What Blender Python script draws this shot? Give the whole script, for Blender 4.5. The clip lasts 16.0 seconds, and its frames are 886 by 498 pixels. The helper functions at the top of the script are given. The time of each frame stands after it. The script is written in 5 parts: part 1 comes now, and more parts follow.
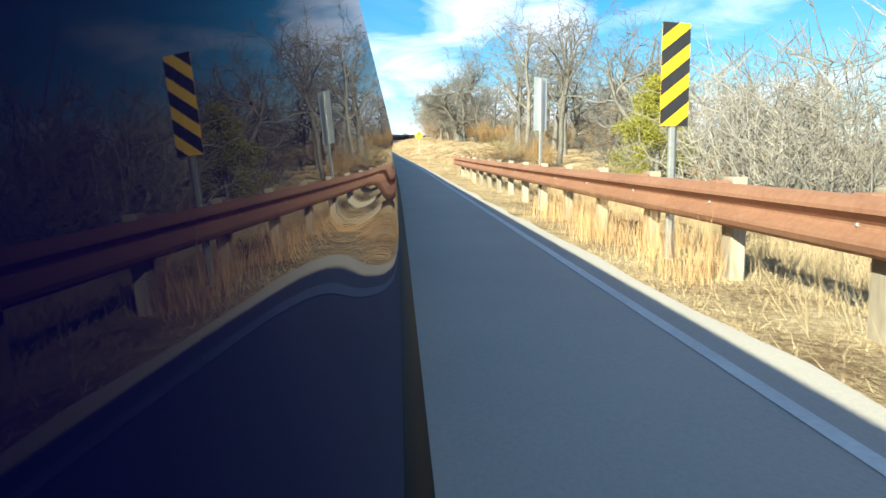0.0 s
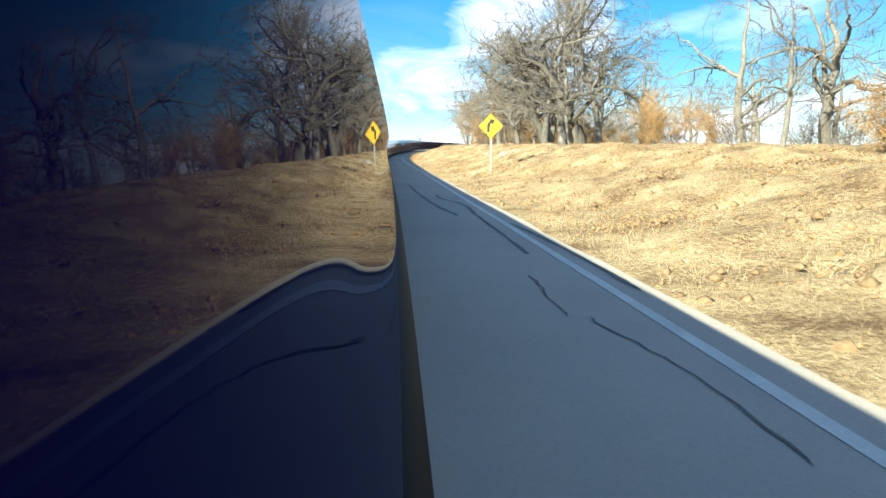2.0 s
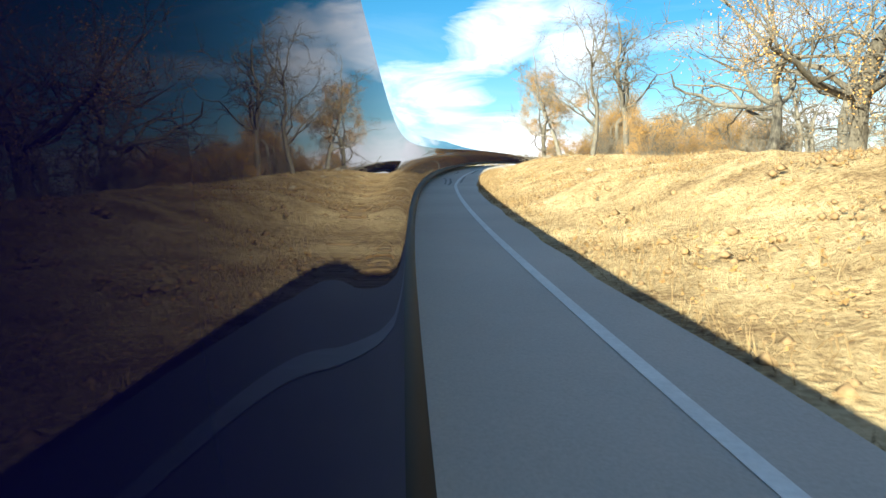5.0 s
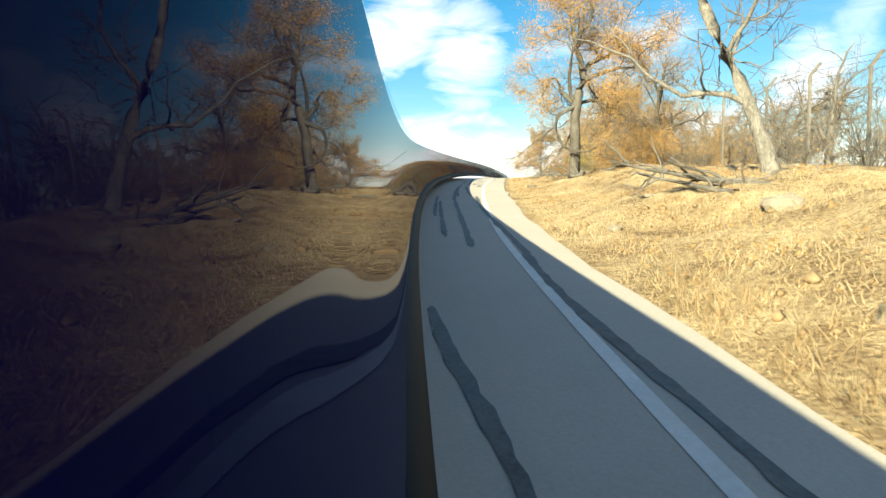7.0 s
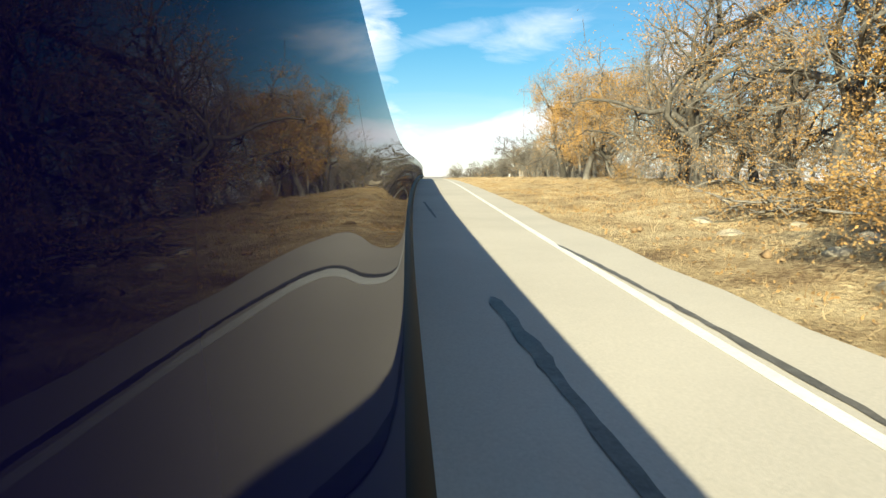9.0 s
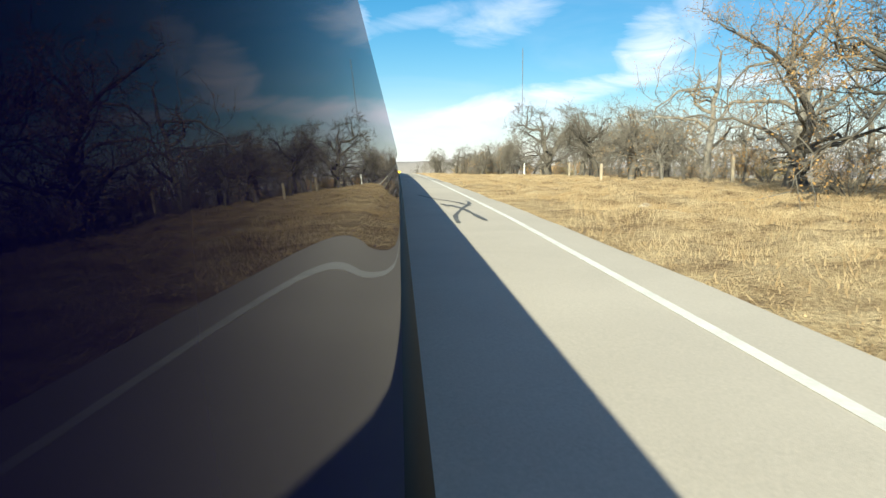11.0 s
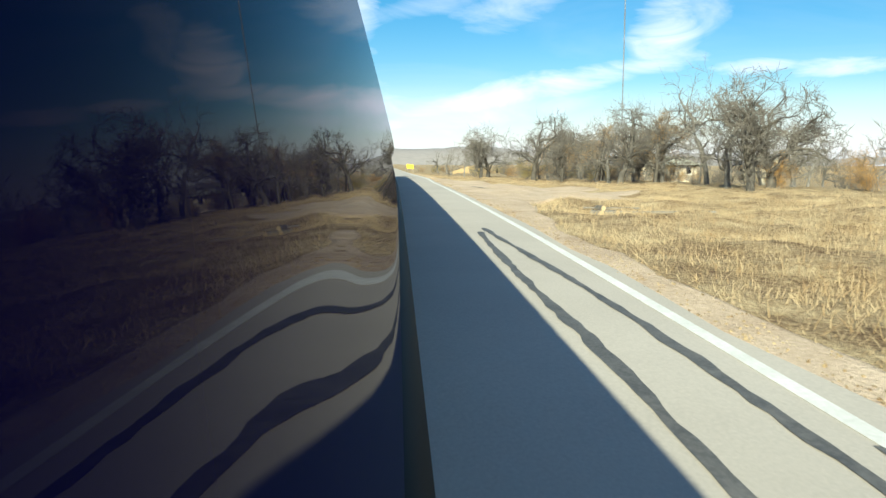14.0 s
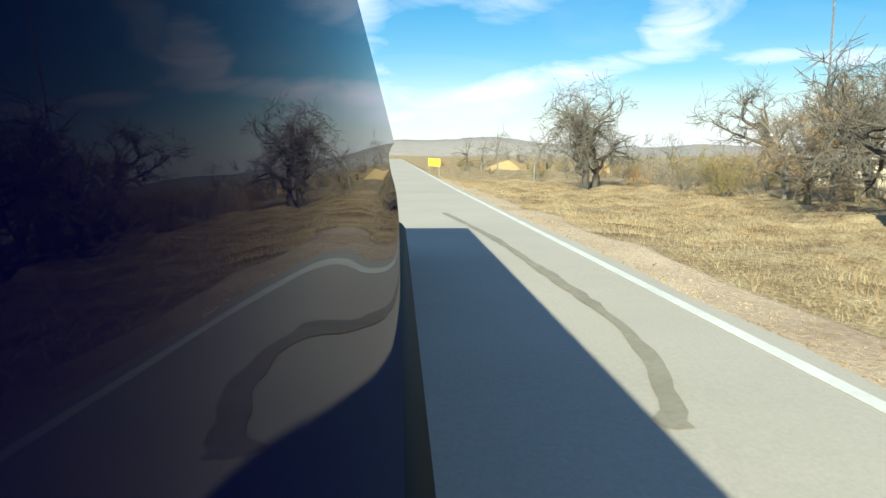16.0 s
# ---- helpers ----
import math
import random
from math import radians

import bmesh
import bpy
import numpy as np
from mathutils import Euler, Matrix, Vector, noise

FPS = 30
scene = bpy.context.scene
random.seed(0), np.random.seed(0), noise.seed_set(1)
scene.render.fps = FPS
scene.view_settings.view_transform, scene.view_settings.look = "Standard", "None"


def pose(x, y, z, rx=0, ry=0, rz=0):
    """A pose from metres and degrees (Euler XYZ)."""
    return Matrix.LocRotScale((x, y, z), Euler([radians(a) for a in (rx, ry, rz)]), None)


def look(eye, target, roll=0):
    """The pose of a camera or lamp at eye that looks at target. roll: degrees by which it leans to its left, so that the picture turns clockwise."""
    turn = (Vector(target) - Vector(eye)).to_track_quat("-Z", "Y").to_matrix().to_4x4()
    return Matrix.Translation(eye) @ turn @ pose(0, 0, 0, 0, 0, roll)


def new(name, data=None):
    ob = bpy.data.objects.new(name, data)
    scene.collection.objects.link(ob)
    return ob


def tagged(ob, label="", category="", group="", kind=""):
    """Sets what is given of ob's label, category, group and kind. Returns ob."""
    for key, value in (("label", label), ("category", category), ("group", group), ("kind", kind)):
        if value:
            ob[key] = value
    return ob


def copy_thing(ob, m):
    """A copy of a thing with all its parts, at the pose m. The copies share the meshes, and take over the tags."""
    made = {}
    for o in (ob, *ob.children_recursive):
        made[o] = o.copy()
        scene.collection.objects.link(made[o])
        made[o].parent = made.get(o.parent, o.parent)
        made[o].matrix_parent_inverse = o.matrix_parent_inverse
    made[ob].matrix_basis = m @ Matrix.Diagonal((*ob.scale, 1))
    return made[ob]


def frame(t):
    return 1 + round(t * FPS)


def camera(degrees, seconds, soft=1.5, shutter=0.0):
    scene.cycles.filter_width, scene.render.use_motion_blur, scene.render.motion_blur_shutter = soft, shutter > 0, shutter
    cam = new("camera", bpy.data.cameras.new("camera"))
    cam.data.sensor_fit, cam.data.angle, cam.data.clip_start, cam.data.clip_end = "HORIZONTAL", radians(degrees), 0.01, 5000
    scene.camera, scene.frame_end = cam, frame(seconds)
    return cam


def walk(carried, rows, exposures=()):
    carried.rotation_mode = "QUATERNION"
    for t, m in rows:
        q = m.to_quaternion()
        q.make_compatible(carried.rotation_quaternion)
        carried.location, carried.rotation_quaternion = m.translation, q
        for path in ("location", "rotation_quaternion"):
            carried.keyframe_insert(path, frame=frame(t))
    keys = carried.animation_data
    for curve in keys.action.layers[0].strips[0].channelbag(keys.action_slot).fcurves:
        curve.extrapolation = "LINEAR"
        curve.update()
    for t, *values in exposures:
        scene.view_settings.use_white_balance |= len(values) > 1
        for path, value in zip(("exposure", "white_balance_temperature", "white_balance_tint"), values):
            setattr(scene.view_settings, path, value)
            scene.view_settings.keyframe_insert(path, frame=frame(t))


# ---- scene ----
# The road is laid out by a line driven along the lane: distance s along it, n metres to its right.
DT = 0.02
V_T, V_V = (0, 2.5, 4.2, 6.3, 7.5, 9.2, 11.3, 16), (21, 20, 17.6, 17, 17, 18, 19.3, 17.8)
TURN_T, TURN = (0, 1.5, 2.5, 4.5, 5.0, 6.3, 7.5, 8.5, 9.2, 10, 11.3, 13, 16), (2.9, 1.95, 0, 0, 0.8, 6, 11.7, 16, 18.3, 19.5, 20, 19.6, 18.2)
GRADE_T = (0, 1, 2.5, 4, 6.3, 7.5, 8.2, 9, 10, 11.3, 12.5, 14, 15, 16, 17, 19)
GRADE = (1.3, 1.8, 2.6, 3.2, 3.6, 3.6, 3.2, 2.5, 1.9, 1.2, 0.9, 0.4, 0.0, -0.3, -0.5, -0.4)
EYE = 0.95
LENS_F = 1300 / 1568
YAW_OFF, PITCH_OFF = math.degrees(math.atan(79 / 1300)), -math.degrees(math.atan(166 / 1300))


def lay_out():
    ts = np.arange(-4, 40, DT)
    v = np.interp(ts, V_T, V_V)
    psi = np.radians(np.interp(ts, TURN_T, TURN))
    psi = np.convolve(np.pad(psi, 25, mode="edge"), np.ones(51) / 51, "valid")
    gr = np.radians(np.interp(ts, GRADE_T, GRADE))
    gr = np.convolve(np.pad(gr, 25, mode="edge"), np.ones(51) / 51, "valid")
    i0 = int(round(4 / DT))
    cum = lambda a: (lambda c: c - c[i0])(np.cumsum(a) * DT)
    return ts, cum(v), cum(v * np.sin(psi)), cum(v * np.cos(psi)), cum(v * np.tan(gr)), psi, gr


P_T, P_S, P_X, P_Y, P_Z, P_PSI, P_GR = lay_out()


def s_at(t):
    return float(np.interp(t, P_T, P_S))


def base(s):
    s = np.asarray(s, float)
    lo, hi = P_S[0], P_S[-1]
    over = s - np.clip(s, lo, hi)
    c = np.clip(s, lo, hi)
    psi, gr = np.interp(c, P_S, P_PSI), np.interp(c, P_S, P_GR)
    return (np.interp(c, P_S, P_X) + over * np.sin(psi), np.interp(c, P_S, P_Y) + over * np.cos(psi),
            np.interp(c, P_S, P_Z) + np.minimum(over, 0) * np.tan(gr) + np.maximum(over, 0) * -0.004, psi)


def place(s, n, z=0.0):
    """World place at s along, n right of the driven line, z above the road there. Past 60 m the sideways direction is one for all."""
    x, y, h, psi = base(s)
    n = np.asarray(n, float)
    near, far = np.clip(n, -60, 60), n - np.clip(n, -60, 60)
    mean = radians(10)
    return (x + near * np.cos(psi) + far * np.cos(mean), y - near * np.sin(psi) - far * np.sin(mean), h + z)


# ---- camera ----
cam = camera(62.2, 16.0, soft=1.5, shutter=0.035)


def eye_pose(t):
    i = int(round((t + 4) / DT))
    yaw = math.degrees(P_PSI[i]) + YAW_OFF
    return pose(P_X[i], P_Y[i], P_Z[i] + EYE, 90 + PITCH_OFF + math.degrees(P_GR[i]), 0, -yaw)


walk(cam, [(k * 0.25, eye_pose(k * 0.25)) for k in range(65)], [(0, 1.64, 6080, 10), (3.5, 1.74, 6200, 11), (6.5, 1.68, 7000, 9), (8.5, 1.4, 6950, 10), (9.5, 1.32, 6650, 10), (11.3, 1.2, 6350, 11), (15, 1.2, 6050, 8), (16, 1.18, 6050, 8)])

# ---- light ----
SUN_AZ, SUN_EL = 218.0, 21.0  # degrees, clockwise from the first heading
world = bpy.data.worlds.new("sky")
scene.world = world
world.use_nodes = True


def sky_nodes():
    nt = world.node_tree
    nt.nodes.clear()
    out, bg = nt.nodes.new("ShaderNodeOutputWorld"), nt.nodes.new("ShaderNodeBackground")
    sky = nt.nodes.new("ShaderNodeTexSky")
    sky.sky_type, sky.sun_disc = "NISHITA", False
    sky.sun_elevation, sky.sun_rotation = radians(SUN_EL), radians(SUN_AZ)
    sky.air_density, sky.dust_density, sky.ozone_density = 1.0, 0.35, 2.5
    co = nt.nodes.new("ShaderNodeTexCoord")
    mp = nt.nodes.new("ShaderNodeMapping")
    mp.inputs["Scale"].default_value = (1.6, 1.6, 7.0)
    mp.inputs["Rotation"].default_value = (0.15, 0.1, 0.4)
    no = nt.nodes.new("ShaderNodeTexNoise")
    no.inputs["Scale"].default_value, no.inputs["Detail"].default_value, no.inputs["Roughness"].default_value = 1.9, 9, 0.55
    no.inputs["Distortion"].default_value = 0.7
    ramp = nt.nodes.new("ShaderNodeValToRGB")
    ramp.color_ramp.elements[0].position, ramp.color_ramp.elements[1].position = 0.465, 0.71
    sep = nt.nodes.new("ShaderNodeSeparateXYZ")
    low = nt.nodes.new("ShaderNodeMapRange")
    low.inputs["From Min"].default_value, low.inputs["From Max"].default_value = 0.0, 0.1
    low.inputs["To Min"].default_value, low.inputs["To Max"].default_value = 0.7, 0.0
    add = nt.nodes.new("ShaderNodeMath")
    add.operation, add.use_clamp = "ADD", True
    mix = nt.nodes.new("ShaderNodeMixRGB")
    mix.inputs["Color2"].default_value = (14.0, 14.8, 16.2, 1)
    lk = nt.links.new
    lk(co.outputs["Generated"], mp.inputs["Vector"])
    lk(mp.outputs["Vector"], no.inputs["Vector"])
    lk(no.outputs["Fac"], ramp.inputs["Fac"])
    lk(co.outputs["Generated"], sep.inputs["Vector"])
    lk(sep.outputs["Z"], low.inputs["Value"])
    # single clouds: bearing, height, slope, half length, half depth (degrees), density
    wisp = nt.nodes.new("ShaderNodeTexNoise")
    wmap = nt.nodes.new("ShaderNodeMapping")
    wmap.inputs["Scale"].default_value = (1.0, 1.0, 3.2)
    wmap.inputs["Rotation"].default_value = (0.05, 0.12, 0.3)
    wisp.inputs["Scale"].default_value, wisp.inputs["Detail"].default_value, wisp.inputs["Roughness"].default_value = 7.0, 8, 0.62
    wisp.inputs["Distortion"].default_value = 0.9
    lk(co.outputs["Generated"], wmap.inputs["Vector"])
    lk(wmap.outputs["Vector"], wisp.inputs["Vector"])

    def calc(op, a, b=None, clamp=False):
        nd = nt.nodes.new("ShaderNodeMath")
        nd.operation, nd.use_clamp = op, clamp
        for slot, v in zip(nd.inputs, (a, b)):
            if v is None:
                continue
            if isinstance(v, (int, float)):
                slot.default_value = v
            else:
                lk(v, slot)
        return nd.outputs["Value"]

    az = calc("MULTIPLY", calc("ARCTAN2", sep.outputs["X"], sep.outputs["Y"]), 57.2958)
    el = calc("MULTIPLY", calc("ARCSINE", sep.outputs["Z"]), 57.2958)
    ragged = calc("MULTIPLY", calc("SUBTRACT", wisp.outputs["Fac"], 0.52), 3.4)
    # noise clouds: faint ahead, added thickly out of view to whiten the fill light
    aside = nt.nodes.new("ShaderNodeMapRange")
    aside.inputs["From Min"].default_value, aside.inputs["From Max"].default_value = 36, 62
    aside.inputs["To Min"].default_value, aside.inputs["To Max"].default_value = 0.1, 0.72
    lk(calc("ABSOLUTE", calc("SUBTRACT", az, 22)), aside.inputs["Value"])
    total = calc("MULTIPLY", ramp.outputs["Color"], aside.outputs["Result"])
    for a0, e0, slope, la, le, dens in ((28.5, 5.2, 0.19, 13, 1.2, 0.95), (24, 3.9, 0.1, 11, 1.9, 0.5), (39, 9.2, 0.2, 3.0, 2.8, 0.85), (45.3, 6.5, 0, 3.2, 0.65, 0.95), (50.6, 6.25, 0, 4.4, 0.7, 0.95),
                                        (3, 7.5, 0, 6, 3.0, 0.95), (9, 12.5, 0.3, 5, 3.2, 0.9), (14.5, 11, 0, 3.5, 4.5, 0.8), (12, 3.6, 0, 10, 3.6, 1.0), (28, 11.7, 0.2, 4.5, 2.0, 0.5), (42, 11.5, 0.5, 2.2, 3, 0.5), (24, 12, 0.2, 9, 0.9, 0.35)):
        da = calc("SUBTRACT", az, a0)
        u = calc("DIVIDE", da, la)
        v = calc("DIVIDE", calc("SUBTRACT", calc("SUBTRACT", el, e0), calc("MULTIPLY", da, slope)), le)
        d = calc("ADD", calc("MULTIPLY", u, u), calc("MULTIPLY", v, v))
        f = calc("MULTIPLY", calc("ADD", calc("SUBTRACT", 1.0, d), ragged), 0.75, clamp=True)
        total = calc("MAXIMUM", total, calc("MULTIPLY", f, dens))
    lk(low.outputs["Result"], add.inputs[0])
    lk(total, add.inputs[1])
    lk(add.outputs["Value"], mix.inputs["Fac"])
    hs = nt.nodes.new("ShaderNodeHueSaturation")
    hs.inputs["Hue"].default_value, hs.inputs["Saturation"].default_value, hs.inputs["Value"].default_value = 0.491, 1.46, 1.45
    lk(sky.outputs["Color"], hs.inputs["Color"])
    lk(hs.outputs["Color"], mix.inputs["Color1"])
    lk(mix.outputs["Color"], bg.inputs["Color"])
    bg.inputs["Strength"].default_value = 0.036
    lk(bg.outputs["Background"], out.inputs["Surface"])


sky_nodes()
sun_data = bpy.data.lights.new("sun", "SUN")
sun_data.energy, sun_data.angle, sun_data.color = 5.0, radians(0.55), (1.0, 0.985, 0.71)
sun = new("sun", sun_data)
sun.matrix_world = look((math.sin(radians(SUN_AZ)) * math.cos(radians(SUN_EL)), math.cos(radians(SUN_AZ)) * math.cos(radians(SUN_EL)),
                         math.sin(radians(SUN_EL))), (0, 0, 0))


# ---- materials ----
def material(name, c1, c2, rough=0.9, scale=1.0, fine=14.0, bump=0.3, spread=0.35, metal=0.0, c3=None, per_object=0.0, coat=0.0, fine_amount=0.5, bump_dist=0.02, stretch=(1, 1, 1), trans=0.0):
    m = bpy.data.materials.new(name)
    m.use_nodes = True
    nt = m.node_tree
    b = nt.nodes["Principled BSDF"]
    lk = nt.links.new
    co = nt.nodes.new("ShaderNodeTexCoord")
    mp = nt.nodes.new("ShaderNodeMapping")
    mp.inputs["Scale"].default_value = stretch
    lk(co.outputs["Object"], mp.inputs["Vector"])
    big, small = nt.nodes.new("ShaderNodeTexNoise"), nt.nodes.new("ShaderNodeTexNoise")
    for nd, sc, de in ((big, scale, 5), (small, scale * fine, 6)):
        nd.inputs["Scale"].default_value, nd.inputs["Detail"].default_value = sc, de
        nd.inputs["Roughness"].default_value = 0.65
        lk(mp.outputs["Vector"], nd.inputs["Vector"])
    mixf = nt.nodes.new("ShaderNodeMix")
    mixf.inputs["Factor"].default_value = fine_amount
    lk(big.outputs["Fac"], mixf.inputs["A"])
    lk(small.outputs["Fac"], mixf.inputs["B"])
    ramp = nt.nodes.new("ShaderNodeValToRGB")
    e = ramp.color_ramp.elements
    e[0].position, e[1].position = 0.5 - spread / 2, 0.5 + spread / 2
    e[0].color, e[1].color = (*c1, 1), (*c2, 1)
    if c3:
        el = e.new(0.5)
        el.color = (*c3, 1)
    lk(mixf.outputs["Result"], ramp.inputs["Fac"])
    col = ramp.outputs["Color"]
    if per_object:
        oi = nt.nodes.new("ShaderNodeObjectInfo")
        mr = nt.nodes.new("ShaderNodeMapRange")
        mr.inputs["To Min"].default_value, mr.inputs["To Max"].default_value = 1 - per_object, 1 + per_object
        hs = nt.nodes.new("ShaderNodeHueSaturation")
        lk(oi.outputs["Random"], mr.inputs["Value"])
        lk(mr.outputs["Result"], hs.inputs["Value"])
        lk(col, hs.inputs["Color"])
        col = hs.outputs["Color"]
    lk(col, b.inputs["Base Color"])
    b.inputs["Roughness"].default_value, b.inputs["Metallic"].default_value = rough, metal
    b.inputs["Specular IOR Level"].default_value = 0.25 if rough > 0.6 else 0.5
    b.inputs["Coat Weight"].default_value = coat
    if bump:
        bp = nt.nodes.new("ShaderNodeBump")
        bp.inputs["Strength"].default_value, bp.inputs["Distance"].default_value = bump, bump_dist
        lk(small.outputs["Fac"], bp.inputs["Height"])
        lk(bp.outputs["Normal"], b.inputs["Normal"])
    return m


M = {}
M["asphalt"] = material("asphalt", (0.357, 0.322, 0.284), (0.575, 0.52, 0.455), 0.92, 0.35, 160, 0.35, 0.5, fine_amount=0.55, bump_dist=0.004)
M["tar"] = material("tar", (0.045, 0.043, 0.041), (0.17, 0.16, 0.147), 0.6, 5, 9, 0.3, 0.3, bump_dist=0.002)
M["line"] = material("line_paint", (0.52, 0.51, 0.48), (0.86, 0.85, 0.82), 0.8, 2.5, 14, 0.2, 0.5, bump_dist=0.003)
M["ground"] = material("dry_ground", (0.17, 0.104, 0.053), (0.6, 0.465, 0.28), 1.0, 1.1, 16, 1.0, 0.24, c3=(0.4, 0.29, 0.16), bump_dist=0.06, fine_amount=0.42)
M["gravel"] = material("gravel", (0.36, 0.245, 0.165), (0.72, 0.57, 0.43), 1.0, 0.9, 26, 0.8, 0.36, c3=(0.56, 0.425, 0.3), bump_dist=0.03)
M["straw"] = material("straw", (0.255, 0.186, 0.105), (0.47, 0.36, 0.22), 0.9, 0.8, 9, 0, 0.5)
M["rust_grass"] = material("rust_grass", (0.33, 0.17, 0.075), (0.55, 0.36, 0.18), 0.9, 1.2, 9, 0, 0.5)
M["stain"] = material("road_stain", (0.23, 0.205, 0.165), (0.37, 0.33, 0.265), 0.85, 3, 9, 0.2, 0.4, bump_dist=0.002)
M["clod"] = material("soil_clod", (0.13, 0.08, 0.043), (0.36, 0.25, 0.145), 1.0, 4, 9, 0.3, 0.4, bump_dist=0.01)
M["weed"] = material("dead_weed", (0.13, 0.085, 0.045), (0.34, 0.235, 0.125), 0.9, 1.2, 9, 0, 0.5)
M["litter"] = material("leaf_litter", (0.14, 0.078, 0.034), (0.4, 0.25, 0.105), 0.9, 9, 9, 0, 0.5)
M["bark"] = material("bark", (0.042, 0.038, 0.034), (0.28, 0.256, 0.225), 0.95, 5.0, 6, 1.0, 0.36, per_object=0.25, bump_dist=0.03, stretch=(1, 1, 0.35))
M["dark_bark"] = material("dark_bark", (0.026, 0.023, 0.02), (0.165, 0.147, 0.125), 0.95, 5.0, 6, 1.0, 0.36, per_object=0.25, bump_dist=0.03, stretch=(1, 1, 0.35))
M["twig"] = material("twig", (0.085, 0.076, 0.066), (0.22, 0.196, 0.168), 0.95, 2.0, 5, 0, 0.4, per_object=0.2)
M["pale_twig"] = material("pale_twig", (0.13, 0.117, 0.1), (0.36, 0.325, 0.28), 0.95, 2.0, 5, 0, 0.4, per_object=0.2)
M["russet"] = material("russet_leaf", (0.11, 0.06, 0.022), (0.55, 0.35, 0.12), 0.75, 3.0, 6, 0, 0.38, c3=(0.36, 0.205, 0.075), per_object=0.15)
M["olive"] = material("olive_leaf", (0.16, 0.125, 0.04), (0.34, 0.26, 0.09), 0.8, 1.3, 8, 0, 0.42, per_object=0.15)
M["cedar"] = material("cedar_leaf", (0.08, 0.085, 0.014), (0.34, 0.31, 0.05), 0.8, 1.6, 8, 0, 0.42)
M["corten"] = material("weathered_steel", (0.2, 0.088, 0.052), (0.36, 0.19, 0.118), 0.7, 0.7, 30, 0.25, 0.4, metal=0.15, bump_dist=0.004)
M["post"] = material("weathered_post", (0.13, 0.105, 0.078), (0.40, 0.34, 0.26), 0.9, 2.5, 10, 0.5, 0.45, per_object=0.25, bump_dist=0.01, stretch=(1, 1, 0.2))
M["board"] = material("pale_board", (0.42, 0.37, 0.3), (0.66, 0.6, 0.51), 0.9, 2.0, 12, 0.4, 0.4, bump_dist=0.006)
M["steel"] = material("galvanised_steel", (0.3, 0.3, 0.285), (0.5, 0.5, 0.48), 0.45, 4, 10, 0.1, metal=0.6, bump_dist=0.002)
M["sign_back"] = material("sign_back", (0.42, 0.45, 0.48), (0.55, 0.58, 0.6), 0.5, 3, 10, 0.1, metal=0.5, bump_dist=0.002)
M["yellow"] = material("sign_yellow", (0.64, 0.4, 0.008), (0.74, 0.47, 0.014), 0.45, 2, 20, 0.05, bump_dist=0.001)
M["black"] = material("sign_black", (0.012, 0.012, 0.014), (0.03, 0.03, 0.032), 0.5, 2, 20, 0.05, bump_dist=0.001)
M["paint"] = material("blue_paint", (0.0028, 0.0022, 0.032), (0.0036, 0.003, 0.04), 0.012, 1, 20, 0)
M["paint"].node_tree.nodes["Principled BSDF"].inputs["Specular IOR Level"].default_value = 0.018
M["trim"] = material("black_trim", (0.003, 0.003, 0.0035), (0.006, 0.006, 0.007), 0.6, 3, 30, 0.05, bump_dist=0.001)
M["trim"].node_tree.nodes["Principled BSDF"].inputs["Specular IOR Level"].default_value = 0.08
M["glass"] = material("dark_glass", (0.004, 0.004, 0.006), (0.006, 0.006, 0.009), 0.03, 1, 20, 0)
M["rock"] = material("pale_rock", (0.22, 0.18, 0.135), (0.46, 0.4, 0.31), 0.95, 3, 8, 0.7, 0.4, per_object=0.15, bump_dist=0.03)
M["roof"] = material("tan_roof", (0.36, 0.24, 0.11), (0.52, 0.37, 0.19), 0.9, 1.2, 20, 0.3, 0.4, bump_dist=0.02)
M["pale_roof"] = material("pale_roof", (0.33, 0.33, 0.27), (0.48, 0.48, 0.4), 0.7, 1.2, 20, 0.2, 0.4, bump_dist=0.02)
M["wall"] = material("pale_wall", (0.4, 0.34, 0.25), (0.56, 0.49, 0.37), 0.9, 1.2, 20, 0.2, 0.4, bump_dist=0.01)
M["hill"] = material("far_hill", (0.24, 0.22, 0.215), (0.36, 0.325, 0.305), 1.0, 0.004, 12, 0, 0.4)
M["white"] = material("white_plate", (0.7, 0.7, 0.68), (0.82, 0.82, 0.8), 0.5, 3, 10, 0.1, bump_dist=0.002)


# ---- mesh helpers ----
def mesh_of(name, verts, faces, mat, smooth=False):
    me = bpy.data.meshes.new(name)
    me.from_pydata([tuple(map(float, v)) for v in verts], [], [tuple(map(int, f)) for f in faces])
    me.materials.append(mat)
    if smooth:
        me.polygons.foreach_set("use_smooth", [True] * len(me.polygons))
    me.update()
    return me


def fast_mesh(name, verts, faces, mat):
    """Many alike faces from arrays: verts (n, 3), faces (m, k)."""
    me = bpy.data.meshes.new(name)
    verts, faces = np.asarray(verts, np.float32), np.asarray(faces, np.int32)
    me.vertices.add(len(verts))
    me.vertices.foreach_set("co", verts.ravel())
    me.loops.add(faces.size)
    me.loops.foreach_set("vertex_index", faces.ravel())
    me.polygons.add(len(faces))
    me.polygons.foreach_set("loop_start", np.arange(len(faces), dtype=np.int32) * faces.shape[1])
    me.materials.append(mat)
    me.update(calc_edges=True)
    me.validate()
    return me


def part(name, data, parent, label=""):
    ob = new(name, data)
    ob.parent = parent
    return tagged(ob, label) if label else ob


